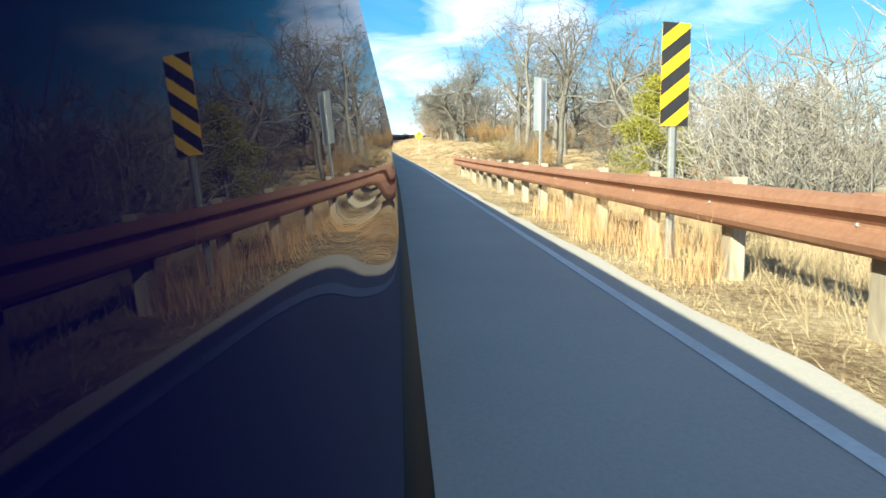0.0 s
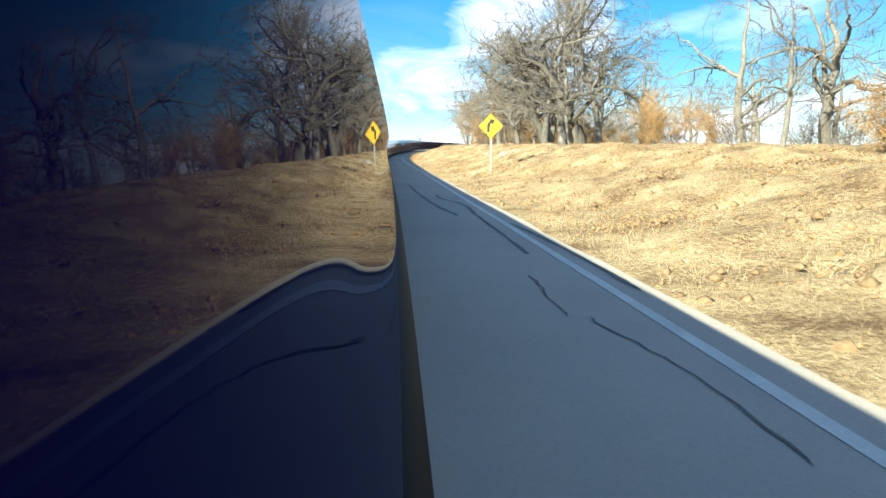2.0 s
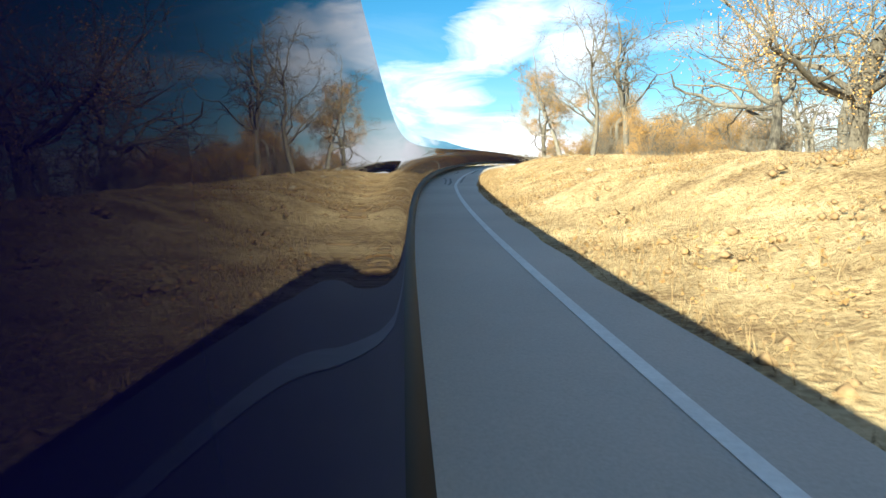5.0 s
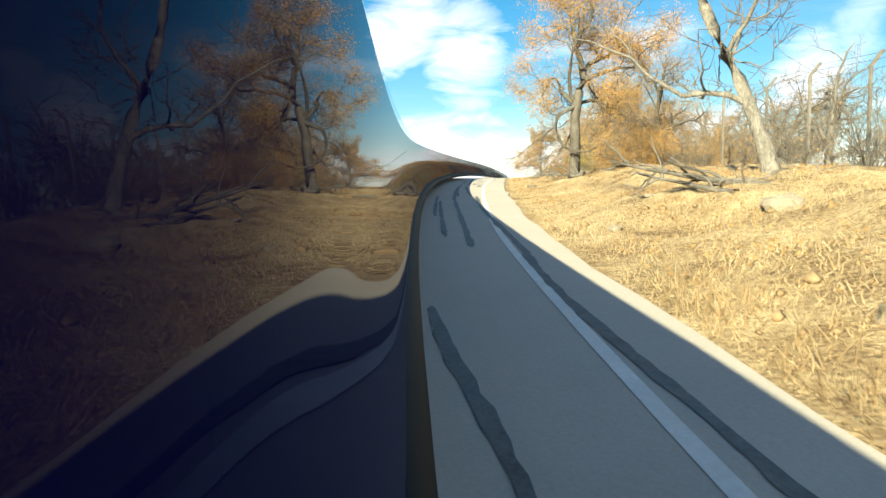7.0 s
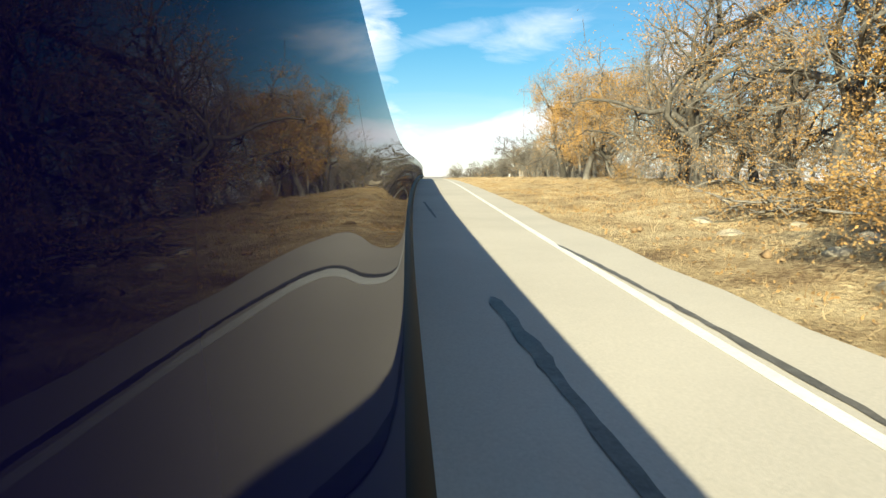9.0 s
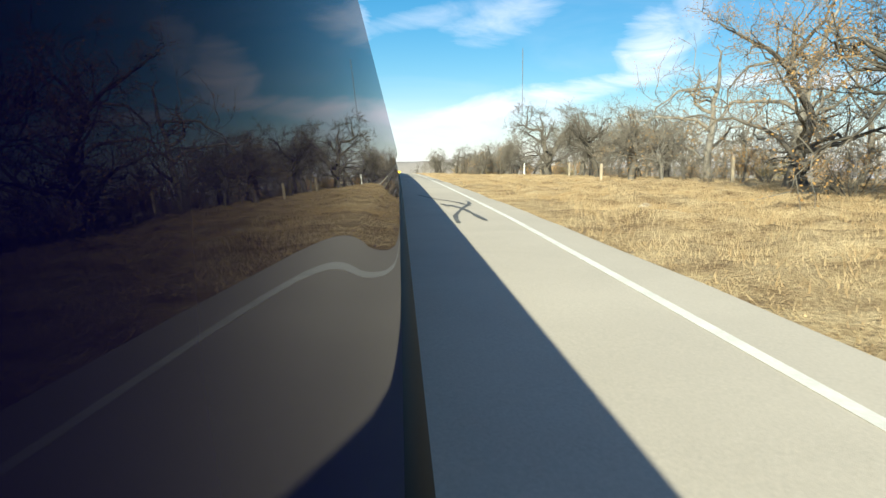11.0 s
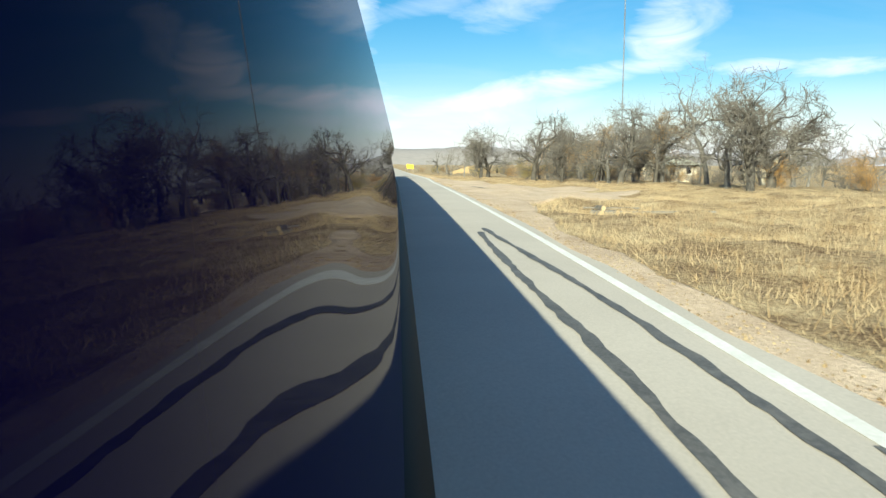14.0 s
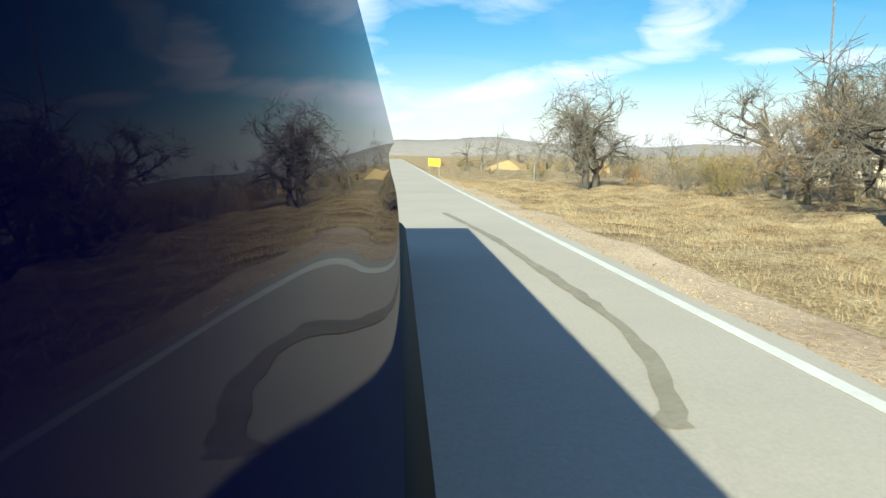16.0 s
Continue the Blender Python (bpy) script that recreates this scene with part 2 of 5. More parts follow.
def thing(name, s, n, z=0.0, turn=0.0, label="", category="", group="", on_ground=True, kind=""):
    """An Empty at a place by the road. turn: degrees counterclockwise from facing along the road."""
    ob = new(name)
    x, y, h = place(s, n, z + (ground_z(s, n) if on_ground else 0))
    ob.matrix_world = Matrix.Translation((float(x), float(y), float(h))) @ pose(0, 0, 0, 0, 0, turn - math.degrees(float(base(s)[3])))
    return tagged(ob, label, category, group, kind)


def box(lo, hi, bevel=0.0):
    bm = bmesh.new()
    bmesh.ops.create_cube(bm, size=1)
    for v in bm.verts:
        v.co = Vector([lo[i] + (v.co[i] + 0.5) * (hi[i] - lo[i]) for i in range(3)])
    if bevel:
        bmesh.ops.bevel(bm, geom=bm.edges[:], offset=bevel, segments=1, affect="EDGES")
    return bm


def bm_mesh(name, bm, mat):
    me = bpy.data.meshes.new(name)
    bm.to_mesh(me)
    bm.free()
    me.materials.append(mat)
    return me


def sweep(name, ss, profile, mat, n0=0.0, closed=False, smooth=True, follow=None, caps=False):
    """A profile of (n, z) carried along the road over the distances ss."""
    k = len(profile)
    verts = []
    for s in ss:
        off = n0 + (follow(s) if follow else 0)
        for n, z in profile:
            verts.append(place(s, n + off, z))
    faces = []
    for i in range(len(ss) - 1):
        for j in range(k if closed else k - 1):
            a, b = i * k + j, i * k + (j + 1) % k
            faces.append((a, b, b + k, a + k))
    if caps:
        faces += [tuple(range(k)), tuple(range((len(ss) - 1) * k, len(ss) * k))[::-1]]
    me = mesh_of(name, verts, faces, mat, smooth)
    bm = bmesh.new()
    bm.from_mesh(me)
    bmesh.ops.recalc_face_normals(bm, faces=bm.faces)
    bm.to_mesh(me)
    bm.free()
    return me


# ---- ground ----
LINE_T = (0, 1, 3, 3.7, 4.1, 6.3, 7, 7.5, 8, 8.5, 9, 10.5, 11.6, 12.2, 12.7, 13.5, 14.5, 15.7, 16.1, 16.5, 17.2)
LINE_N = (1.48, 1.52, 1.53, 1.5, 1.35, 0.81, 0.92, 1.03, 1.28, 1.47, 1.6, 1.7, 1.74, 1.64, 1.56, 1.56, 1.66, 1.66, 1.84, 1.78, 1.7)
LINE_S = [s_at(t) for t in LINE_T]


def line_n(s):
    return np.interp(s, LINE_S, LINE_N)


BERM_S = [s_at(t) for t in (-2, 0, 1.2, 2.2, 3.0, 4.2, 5.5, 6.5, 7.5, 8.3, 8.8, 9.5, 11, 13, 14, 16, 19)]
BERM_Z = (-0.5, -0.45, -0.25, 0.75, 1.15, 1.2, 1.0, 0.75, 0.7, 0.65, 0.45, 0.2, 0.1, 0.0, -0.15, -0.3, -0.6)
PAVED_S = [s_at(t) for t in (0, 1.5, 4, 6, 6.6, 7.1, 7.6, 8.5, 9, 11, 12.5, 13.6, 14.3, 16)]
PAVED_W = (0.36, 0.32, 0.34, 0.55, 0.66, 0.6, 0.58, 0.7, 0.7, 0.55, 0.42, 0.26, 0.16, 0.16)


def paved(s):
    return np.interp(s, PAVED_S, PAVED_W)


def ground_z(s, n):
    """The ground's height over the road at s, n right of the driven line."""
    s, n = np.asarray(s, float), np.asarray(n, float)
    e = n - line_n(s) - paved(s)
    rise = np.interp(s, BERM_S, BERM_Z)
    u = np.clip(e / np.interp(s, (60, 100, 118, 140, 160, 175, 310, 330), (5.5, 4.6, 3.6, 4.0, 4.4, 5.5, 5.5, 1.6)), 0, 1)
    right = rise * u * u * (3 - 2 * u) + np.where(e > 0, -0.04, 0) - np.clip(e - 14, 0, 60) * 0.035
    wob = 0.10 * np.sin(s * 0.9 + n * 0.7) * np.sin(n * 1.3 - s * 0.31) + 0.05 * np.sin(s * 2.3 - n * 1.9) * np.sin(s * 1.1 + n * 2.7)
    left = -0.04 - np.clip(-(e + 8) / 10, 0, 1) * 0.4 - np.clip(-e - 20, 0, 60) * 0.03
    z = np.where(e > 0, right + wob * np.clip(e / 2, 0, 1) * np.clip((26 - e) / 8, 0, 1), np.where(e < -8, left, -0.05))
    return z + np.clip(np.abs(n) - 60, 0, 2500) * -0.004


def steps(*spans):
    out = []
    for lo, hi, d in spans:
        out += list(np.arange(lo, hi - 1e-6, d))
    return np.array(out + [spans[-1][1]])


def smooth_noise(seed, s, n, size):
    """Soft random relief of about -1 to 1 with lumps of the given size in metres."""
    g = np.random.default_rng(seed).normal(0, 0.6, (512, 512))
    u, v = np.asarray(s) / size, np.asarray(n) / size
    i, j = np.floor(u).astype(int), np.floor(v).astype(int)
    fu, fv = u - i, v - j
    fu, fv = fu * fu * (3 - 2 * fu), fv * fv * (3 - 2 * fv)
    at = lambda a, b: g[(i + a) % 512, (j + b) % 512]
    return (at(0, 0) * (1 - fu) + at(1, 0) * fu) * (1 - fv) + (at(0, 1) * (1 - fu) + at(1, 1) * fu) * fv


def build_ground():
    ss = steps((-400, -60, 85), (-60, -10, 5), (-10, 340, 0.3), (340, 520, 6), (520, 3000, 124))
    rel = steps((-2500, -100, 300), (-100, -20, 16), (-20, -8, 2), (-8, -0.2, 2.6), (-0.2, 8, 0.2), (8, 20, 0.6), (20, 60, 4), (60, 100, 20), (100, 2500, 300))
    S, R = np.meshgrid(ss, rel, indexing="ij")
    N = R + line_n(S) + paved(S)
    open_soil = ~((S > 230) & (S < 332) & (R < np.interp(S, (232, 270, 275, 280, 291, 294, 299, 330), (0.7, 0.9, 2.5, 8, 8, 3.5, 1.2, 0.9))))
    lump = np.random.default_rng(2).normal(0, 0.02, S.shape) * np.clip((R - 0.2) / 1.5, 0, 1) * (R < 20) * open_soil
    rough = smooth_noise(7, S, N, 0.9) * 0.035 + smooth_noise(8, S, N, 0.42) * 0.03
    bank = np.interp(S, (30, 45, 120, 150, 185, 230), (0.5, 1.3, 1.5, 1.3, 0.8, 0.4))
    lump = lump + rough * bank * np.clip((R - 0.1) / 0.8, 0, 1) * (R < 22) * open_soil
    x, y, z = place(S, N, ground_z(S, N) + lump)
    a, b = S.shape
    idx = np.arange(a * b).reshape(a, b)
    faces = np.stack([idx[:-1, :-1], idx[:-1, 1:], idx[1:, 1:], idx[1:, :-1]], -1).reshape(-1, 4)
    me = fast_mesh("ground", np.stack([x, y, z], -1).reshape(-1, 3), faces[:, ::-1], M["ground"])
    me.polygons.foreach_set("use_smooth", [True] * len(me.polygons))
    tagged(new("ground", me), "dry tan grass and bare soil beside the road", "ground", kind="structure")


build_ground()

# ---- road ----
ROAD_SS = steps((-60, -10, 5), (-10, 340, 1.2), (340, 640, 10))


def build_road():
    rng = np.random.default_rng(3)
    verts, faces = [], []
    rel = (-8.1, -8.0, -6.6, -3.3, -1.0, 0.0, 99, 100)
    for s in ROAD_SS:
        w = float(paved(s)) + rng.uniform(-0.05, 0.05)
        for r in rel:
            n = (w if r == 99 else w + 0.03 if r == 100 else r) + float(line_n(s))
            verts.append(place(s, n, -0.08 if r in (-8.1, 100) else 0.0))
    k = len(rel)
    for i in range(len(ROAD_SS) - 1):
        for j in range(k - 1):
            a = i * k + j
            faces.append((a, a + k, a + k + 1, a + 1))
    road = tagged(new("road", mesh_of("road", verts, faces, M["asphalt"], False)), "pale worn asphalt country road with sealed cracks", "road", kind="structure")
    ss = steps((-60, -10, 5), (-10, 340, 1.0), (340, 640, 10))
    part("edge_line", sweep("edge_line", ss, [(-0.041, 0.002), (-0.041, 0.005), (0.041, 0.005), (0.041, 0.002)], M["line"], follow=line_n, smooth=False), road, "worn white painted edge line")
    return road


road = build_road()

# ---- the vehicle that the camera rides along, its body stretched over the whole drive ----
S_END = s_at(16)


# Turns of the shading normals that steer reflections: lean, more from shoulder to sill, and flare (degrees)
LEAN_M, LEAN = (0.0, 0.3, 0.55, 1.0, 2.0), (0.12, 0.1, 0.076, 0.062, 0.063)
FLARE_M, FLARE = (0.0, 0.1, 0.28, 0.45, 0.72, 1.0), (8.5, 7.8, 6.5, 5.2, 3.9, 3.48)


def tilt_normals(me, ss, profile, side):
    """Tilts the side's shading normals only, flared and leaning more towards the sill, to shift its reflections; the
    mesh keeps its shape.
    """
    k = len(profile)
    out = [tuple(v.normal) for v in me.vertices]
    for i, s in enumerate(ss):
        psi = float(base(s)[3])
        gr = float(np.interp(s, P_S, P_GR))
        right = Vector((math.cos(psi), -math.sin(psi), 0))
        ahead = Vector((math.sin(psi) * math.cos(gr), math.cos(psi) * math.cos(gr), math.sin(gr)))
        up = right.cross(ahead)
        for j, (n, z) in enumerate(profile):
            if not 0 < j < side:
                continue
            m = -n / (EYE - z) if z < EYE - 0.01 else 2.0
            lean, flare = float(np.interp(m, LEAN_M, LEAN)), radians(float(np.interp(m, FLARE_M, FLARE)))
            out[i * k + j] = tuple((right * math.cos(flare) - ahead * math.sin(flare) + up * lean).normalized())
    me.normals_split_custom_set_from_vertices(out)


def build_vehicle():
    # one still body drawn out along the road stands in for the moving vehicle
    ss = steps((-4, S_END + 7, 1.0))
    side_z = (0.34, 0.42, 0.5, 0.6, 0.68, 0.76, 0.82, 0.85, 0.87, 0.90, 0.95, 1.0, 1.05, 1.1, 1.147)
    side_n = (0.008, 0.004, -0.004, -0.014, -0.031, -0.054, -0.0665, -0.0718, -0.0744, -0.0775, -0.0812, -0.079, -0.072, -0.062, -0.049)
    body = [(-0.03, 0.30)] + [(float(np.interp(z, side_z, side_n)), float(z)) for z in np.concatenate([np.arange(0.34, 0.95, 0.02), np.array(side_z[10:])])]
    side = len(body)
    # unseen roof and far side, added to cast the shadow band on the road
    body += [(-0.062, 1.158), (-0.13, 1.16), (-0.7, 1.17), (-1.3, 1.17), (-1.6, 1.15), (-1.75, 1.08), (-1.8, 0.9), (-1.8, 0.6), (-1.78, 0.30)]
    ob = tagged(new("vehicle"), "dark blue glossy vehicle body stretched along the whole road, with black sill trim", "vehicle")
    ob.matrix_world = Matrix.Identity(4)
    me = sweep("body", ss, body, M["paint"], closed=True, caps=True)
    # shadow width set by shape: roof's crown higher over the first stretch, shoulder lower over the last
    k = len(body)
    for i, s in enumerate(ss):
        crown = float(np.interp(s, (0, 60, 100, 113, 132, 142, 152), (0.12, 0.15, 0.17, 0.27, 0.33, 0.15, 0.0)))
        low = float(np.interp(s, (152, 176), (0.0, 0.4)))
        for j, (n, z) in enumerate(body):
            if z > 0.951:
                n2, z2 = n, EYE + (z - EYE) * (1 - low)
                if j < side:
                    n2 = -0.0812 + (n + 0.0812) * (1 + 1.475 * low)
                elif n <= -0.13 and z > 1.14:
                    z2 += crown
                me.vertices[i * k + j].co = [float(v) for v in place(s, n2, z2)]
    tilt_normals(me, ss, body, side)
    part("body", me, ob, "glossy dark blue painted body side")
    sill = [(-0.05, 0.33), (0.0, 0.335), (0.045, 0.30), (0.072, 0.26), (0.075, 0.2), (0.05, 0.16), (-0.05, 0.15)]
    part("sill_trim", sweep("sill_trim", ss, sill, M["trim"], closed=True, caps=True), ob, "black plastic sill trim")


build_vehicle()

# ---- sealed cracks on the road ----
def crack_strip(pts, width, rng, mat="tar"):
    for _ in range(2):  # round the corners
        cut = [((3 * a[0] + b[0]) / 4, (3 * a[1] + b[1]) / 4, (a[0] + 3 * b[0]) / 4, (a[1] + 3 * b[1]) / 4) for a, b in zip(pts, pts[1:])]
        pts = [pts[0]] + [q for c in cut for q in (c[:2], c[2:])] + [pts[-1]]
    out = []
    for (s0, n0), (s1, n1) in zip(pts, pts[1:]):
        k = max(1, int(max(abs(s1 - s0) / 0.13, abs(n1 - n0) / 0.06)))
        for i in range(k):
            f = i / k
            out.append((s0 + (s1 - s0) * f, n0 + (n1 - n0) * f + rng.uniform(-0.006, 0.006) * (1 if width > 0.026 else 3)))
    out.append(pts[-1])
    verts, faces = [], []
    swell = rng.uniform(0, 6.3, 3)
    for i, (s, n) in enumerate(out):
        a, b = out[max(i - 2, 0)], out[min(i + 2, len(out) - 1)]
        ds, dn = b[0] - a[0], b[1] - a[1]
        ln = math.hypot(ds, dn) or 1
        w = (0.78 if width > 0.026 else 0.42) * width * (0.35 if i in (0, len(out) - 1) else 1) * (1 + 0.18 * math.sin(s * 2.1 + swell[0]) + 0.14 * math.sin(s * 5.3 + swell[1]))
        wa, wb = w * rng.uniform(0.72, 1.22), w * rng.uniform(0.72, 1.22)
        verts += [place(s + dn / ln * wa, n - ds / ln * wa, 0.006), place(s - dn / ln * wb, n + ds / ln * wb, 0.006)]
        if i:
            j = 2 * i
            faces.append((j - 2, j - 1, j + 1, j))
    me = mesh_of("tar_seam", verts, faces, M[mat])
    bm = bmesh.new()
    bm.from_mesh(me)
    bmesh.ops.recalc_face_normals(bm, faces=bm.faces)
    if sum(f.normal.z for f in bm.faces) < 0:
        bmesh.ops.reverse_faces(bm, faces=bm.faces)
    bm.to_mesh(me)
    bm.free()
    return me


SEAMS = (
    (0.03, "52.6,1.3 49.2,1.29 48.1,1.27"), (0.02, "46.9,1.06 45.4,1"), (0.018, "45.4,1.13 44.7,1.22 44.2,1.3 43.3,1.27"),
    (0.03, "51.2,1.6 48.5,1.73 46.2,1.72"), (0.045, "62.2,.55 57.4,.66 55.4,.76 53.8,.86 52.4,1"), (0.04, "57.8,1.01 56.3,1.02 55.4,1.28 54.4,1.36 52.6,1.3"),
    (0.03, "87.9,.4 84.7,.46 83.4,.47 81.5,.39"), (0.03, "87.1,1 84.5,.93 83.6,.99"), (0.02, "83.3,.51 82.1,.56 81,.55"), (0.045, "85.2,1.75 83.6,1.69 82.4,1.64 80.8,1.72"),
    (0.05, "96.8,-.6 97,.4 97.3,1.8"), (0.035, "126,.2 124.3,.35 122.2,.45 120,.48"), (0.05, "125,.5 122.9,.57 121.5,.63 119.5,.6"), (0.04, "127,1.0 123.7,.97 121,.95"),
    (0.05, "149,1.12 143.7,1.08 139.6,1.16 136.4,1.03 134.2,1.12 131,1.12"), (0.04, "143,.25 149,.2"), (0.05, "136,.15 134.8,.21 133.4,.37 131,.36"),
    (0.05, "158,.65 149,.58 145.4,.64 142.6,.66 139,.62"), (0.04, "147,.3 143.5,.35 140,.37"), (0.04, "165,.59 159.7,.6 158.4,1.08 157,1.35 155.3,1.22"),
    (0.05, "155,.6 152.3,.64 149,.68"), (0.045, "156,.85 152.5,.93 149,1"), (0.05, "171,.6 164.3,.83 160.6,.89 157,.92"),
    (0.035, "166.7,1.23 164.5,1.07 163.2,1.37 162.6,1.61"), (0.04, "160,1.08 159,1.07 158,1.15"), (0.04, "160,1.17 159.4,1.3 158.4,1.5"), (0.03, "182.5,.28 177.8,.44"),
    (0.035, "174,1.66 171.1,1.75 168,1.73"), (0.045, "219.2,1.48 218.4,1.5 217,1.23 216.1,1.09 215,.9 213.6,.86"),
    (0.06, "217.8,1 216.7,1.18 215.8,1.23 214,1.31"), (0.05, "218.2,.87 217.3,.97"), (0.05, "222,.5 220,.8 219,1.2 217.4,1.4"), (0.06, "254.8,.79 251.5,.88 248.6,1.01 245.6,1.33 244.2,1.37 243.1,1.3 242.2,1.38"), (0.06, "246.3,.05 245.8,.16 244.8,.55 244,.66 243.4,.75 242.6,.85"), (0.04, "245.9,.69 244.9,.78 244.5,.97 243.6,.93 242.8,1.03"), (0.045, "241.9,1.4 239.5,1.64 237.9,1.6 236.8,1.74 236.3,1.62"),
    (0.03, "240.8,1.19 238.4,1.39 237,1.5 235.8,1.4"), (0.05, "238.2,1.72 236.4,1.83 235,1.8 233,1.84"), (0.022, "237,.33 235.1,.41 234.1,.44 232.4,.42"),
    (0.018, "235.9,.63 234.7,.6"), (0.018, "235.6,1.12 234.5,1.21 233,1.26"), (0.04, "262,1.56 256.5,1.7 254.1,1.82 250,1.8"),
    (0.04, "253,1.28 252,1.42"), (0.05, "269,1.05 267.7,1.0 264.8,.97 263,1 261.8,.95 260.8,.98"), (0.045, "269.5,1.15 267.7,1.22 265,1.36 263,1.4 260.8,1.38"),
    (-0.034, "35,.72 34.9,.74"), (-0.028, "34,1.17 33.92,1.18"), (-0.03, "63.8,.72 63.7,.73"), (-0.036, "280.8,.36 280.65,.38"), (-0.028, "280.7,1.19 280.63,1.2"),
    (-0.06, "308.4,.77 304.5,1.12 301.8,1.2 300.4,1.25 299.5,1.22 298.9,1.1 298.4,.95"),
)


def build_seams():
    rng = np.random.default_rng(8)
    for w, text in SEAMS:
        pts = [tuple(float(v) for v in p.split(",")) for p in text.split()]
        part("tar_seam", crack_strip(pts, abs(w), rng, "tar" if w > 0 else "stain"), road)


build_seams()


# ---- dirt pull-off beside the road ----
def build_pulloff():
    ss = np.arange(232, 330.1, 0.5)
    rng = np.random.default_rng(31)
    verts, faces = [], []
    k = 15
    for s in ss:
        wide = float(np.interp(s, (232, 240, 258, 270, 276, 279, 284, 289, 293, 296, 299, 330), (0.05, 0.2, 0.3, 0.45, 1.2, 4.0, 6.8, 6.2, 2.6, 1.3, 0.7, 0.4))) * (1 + 0.12 * math.sin(s * 1.7)) + rng.uniform(-0.05, 0.05)
        for j in range(k):
            e = -0.015 + wide * j / (k - 1)
            n = float(line_n(s) + paved(s)) + e
            verts.append(place(s, n, float(ground_z(s, n)) + (0.03 if j < k - 1 else -0.03)))
    for i in range(len(ss) - 1):
        for j in range(k - 1):
            a = i * k + j
            faces.append((a, a + k, a + k + 1, a + 1)[::-1])
    me = mesh_of("pull_off", verts, faces, M["gravel"], True)
    bm = bmesh.new()
    bm.from_mesh(me)
    bmesh.ops.recalc_face_normals(bm, faces=bm.faces)
    if sum(f.normal.z for f in bm.faces) < 0:
        bmesh.ops.reverse_faces(bm, faces=bm.faces)
    bm.to_mesh(me)
    bm.free()
    tagged(new("pull_off", me), "bare tan dirt pull-off beside the road", "dirt track", kind="structure")


build_pulloff()


# ---- trees ----
def tube_mesh(name, lines, mat):
    """Tapered tubes along polylines: (points, radii, sides)."""
    verts, faces, base_i = [], [], 0
    for pts, radii, k in lines:
        pts = np.asarray(pts, float)
        d = np.gradient(pts, axis=0)
        d /= np.linalg.norm(d, axis=1, keepdims=True) + 1e-9
        ref = np.where(np.abs(d[:, 2:3]) > 0.9, np.array([[1.0, 0, 0]]), np.array([[0, 0, 1.0]]))
        u = np.cross(d, ref)
        u /= np.linalg.norm(u, axis=1, keepdims=True) + 1e-9
        w = np.cross(d, u)
        ang = np.arange(k) * 2 * math.pi / k
        ring = pts[:, None] + np.asarray(radii)[:, None, None] * (np.cos(ang)[None, :, None] * u[:, None] + np.sin(ang)[None, :, None] * w[:, None])
        verts.append(ring.reshape(-1, 3))
        m = len(pts)
        i, j = np.meshgrid(np.arange(m - 1), np.arange(k), indexing="ij")
        a, b = base_i + i * k + j, base_i + i * k + (j + 1) % k
        faces.append(np.stack([a, b, b + k, a + k], -1).reshape(-1, 4))
        base_i += m * k
    me = fast_mesh(name, np.concatenate(verts), np.concatenate(faces), mat)
    me.polygons.foreach_set("use_smooth", [True] * len(me.polygons))
    return me


def crooked(rng, p, d, length, segs, bend, up=0.0):
    pts = [np.array(p, float)]
    d = np.array(d, float)
    for _ in range(segs):
        d = d + rng.normal(0, bend, 3) + np.array([0, 0, up])
        d /= np.linalg.norm(d)
        pts.append(pts[-1] + d * length / segs)
    return np.array(pts), d


def turned_away(rng, d, angle):
    v = rng.normal(0, 1, 3)
    v -= d * (v @ d)
    v /= np.linalg.norm(v) + 1e-9
    return d * math.cos(angle) + v * math.sin(angle)


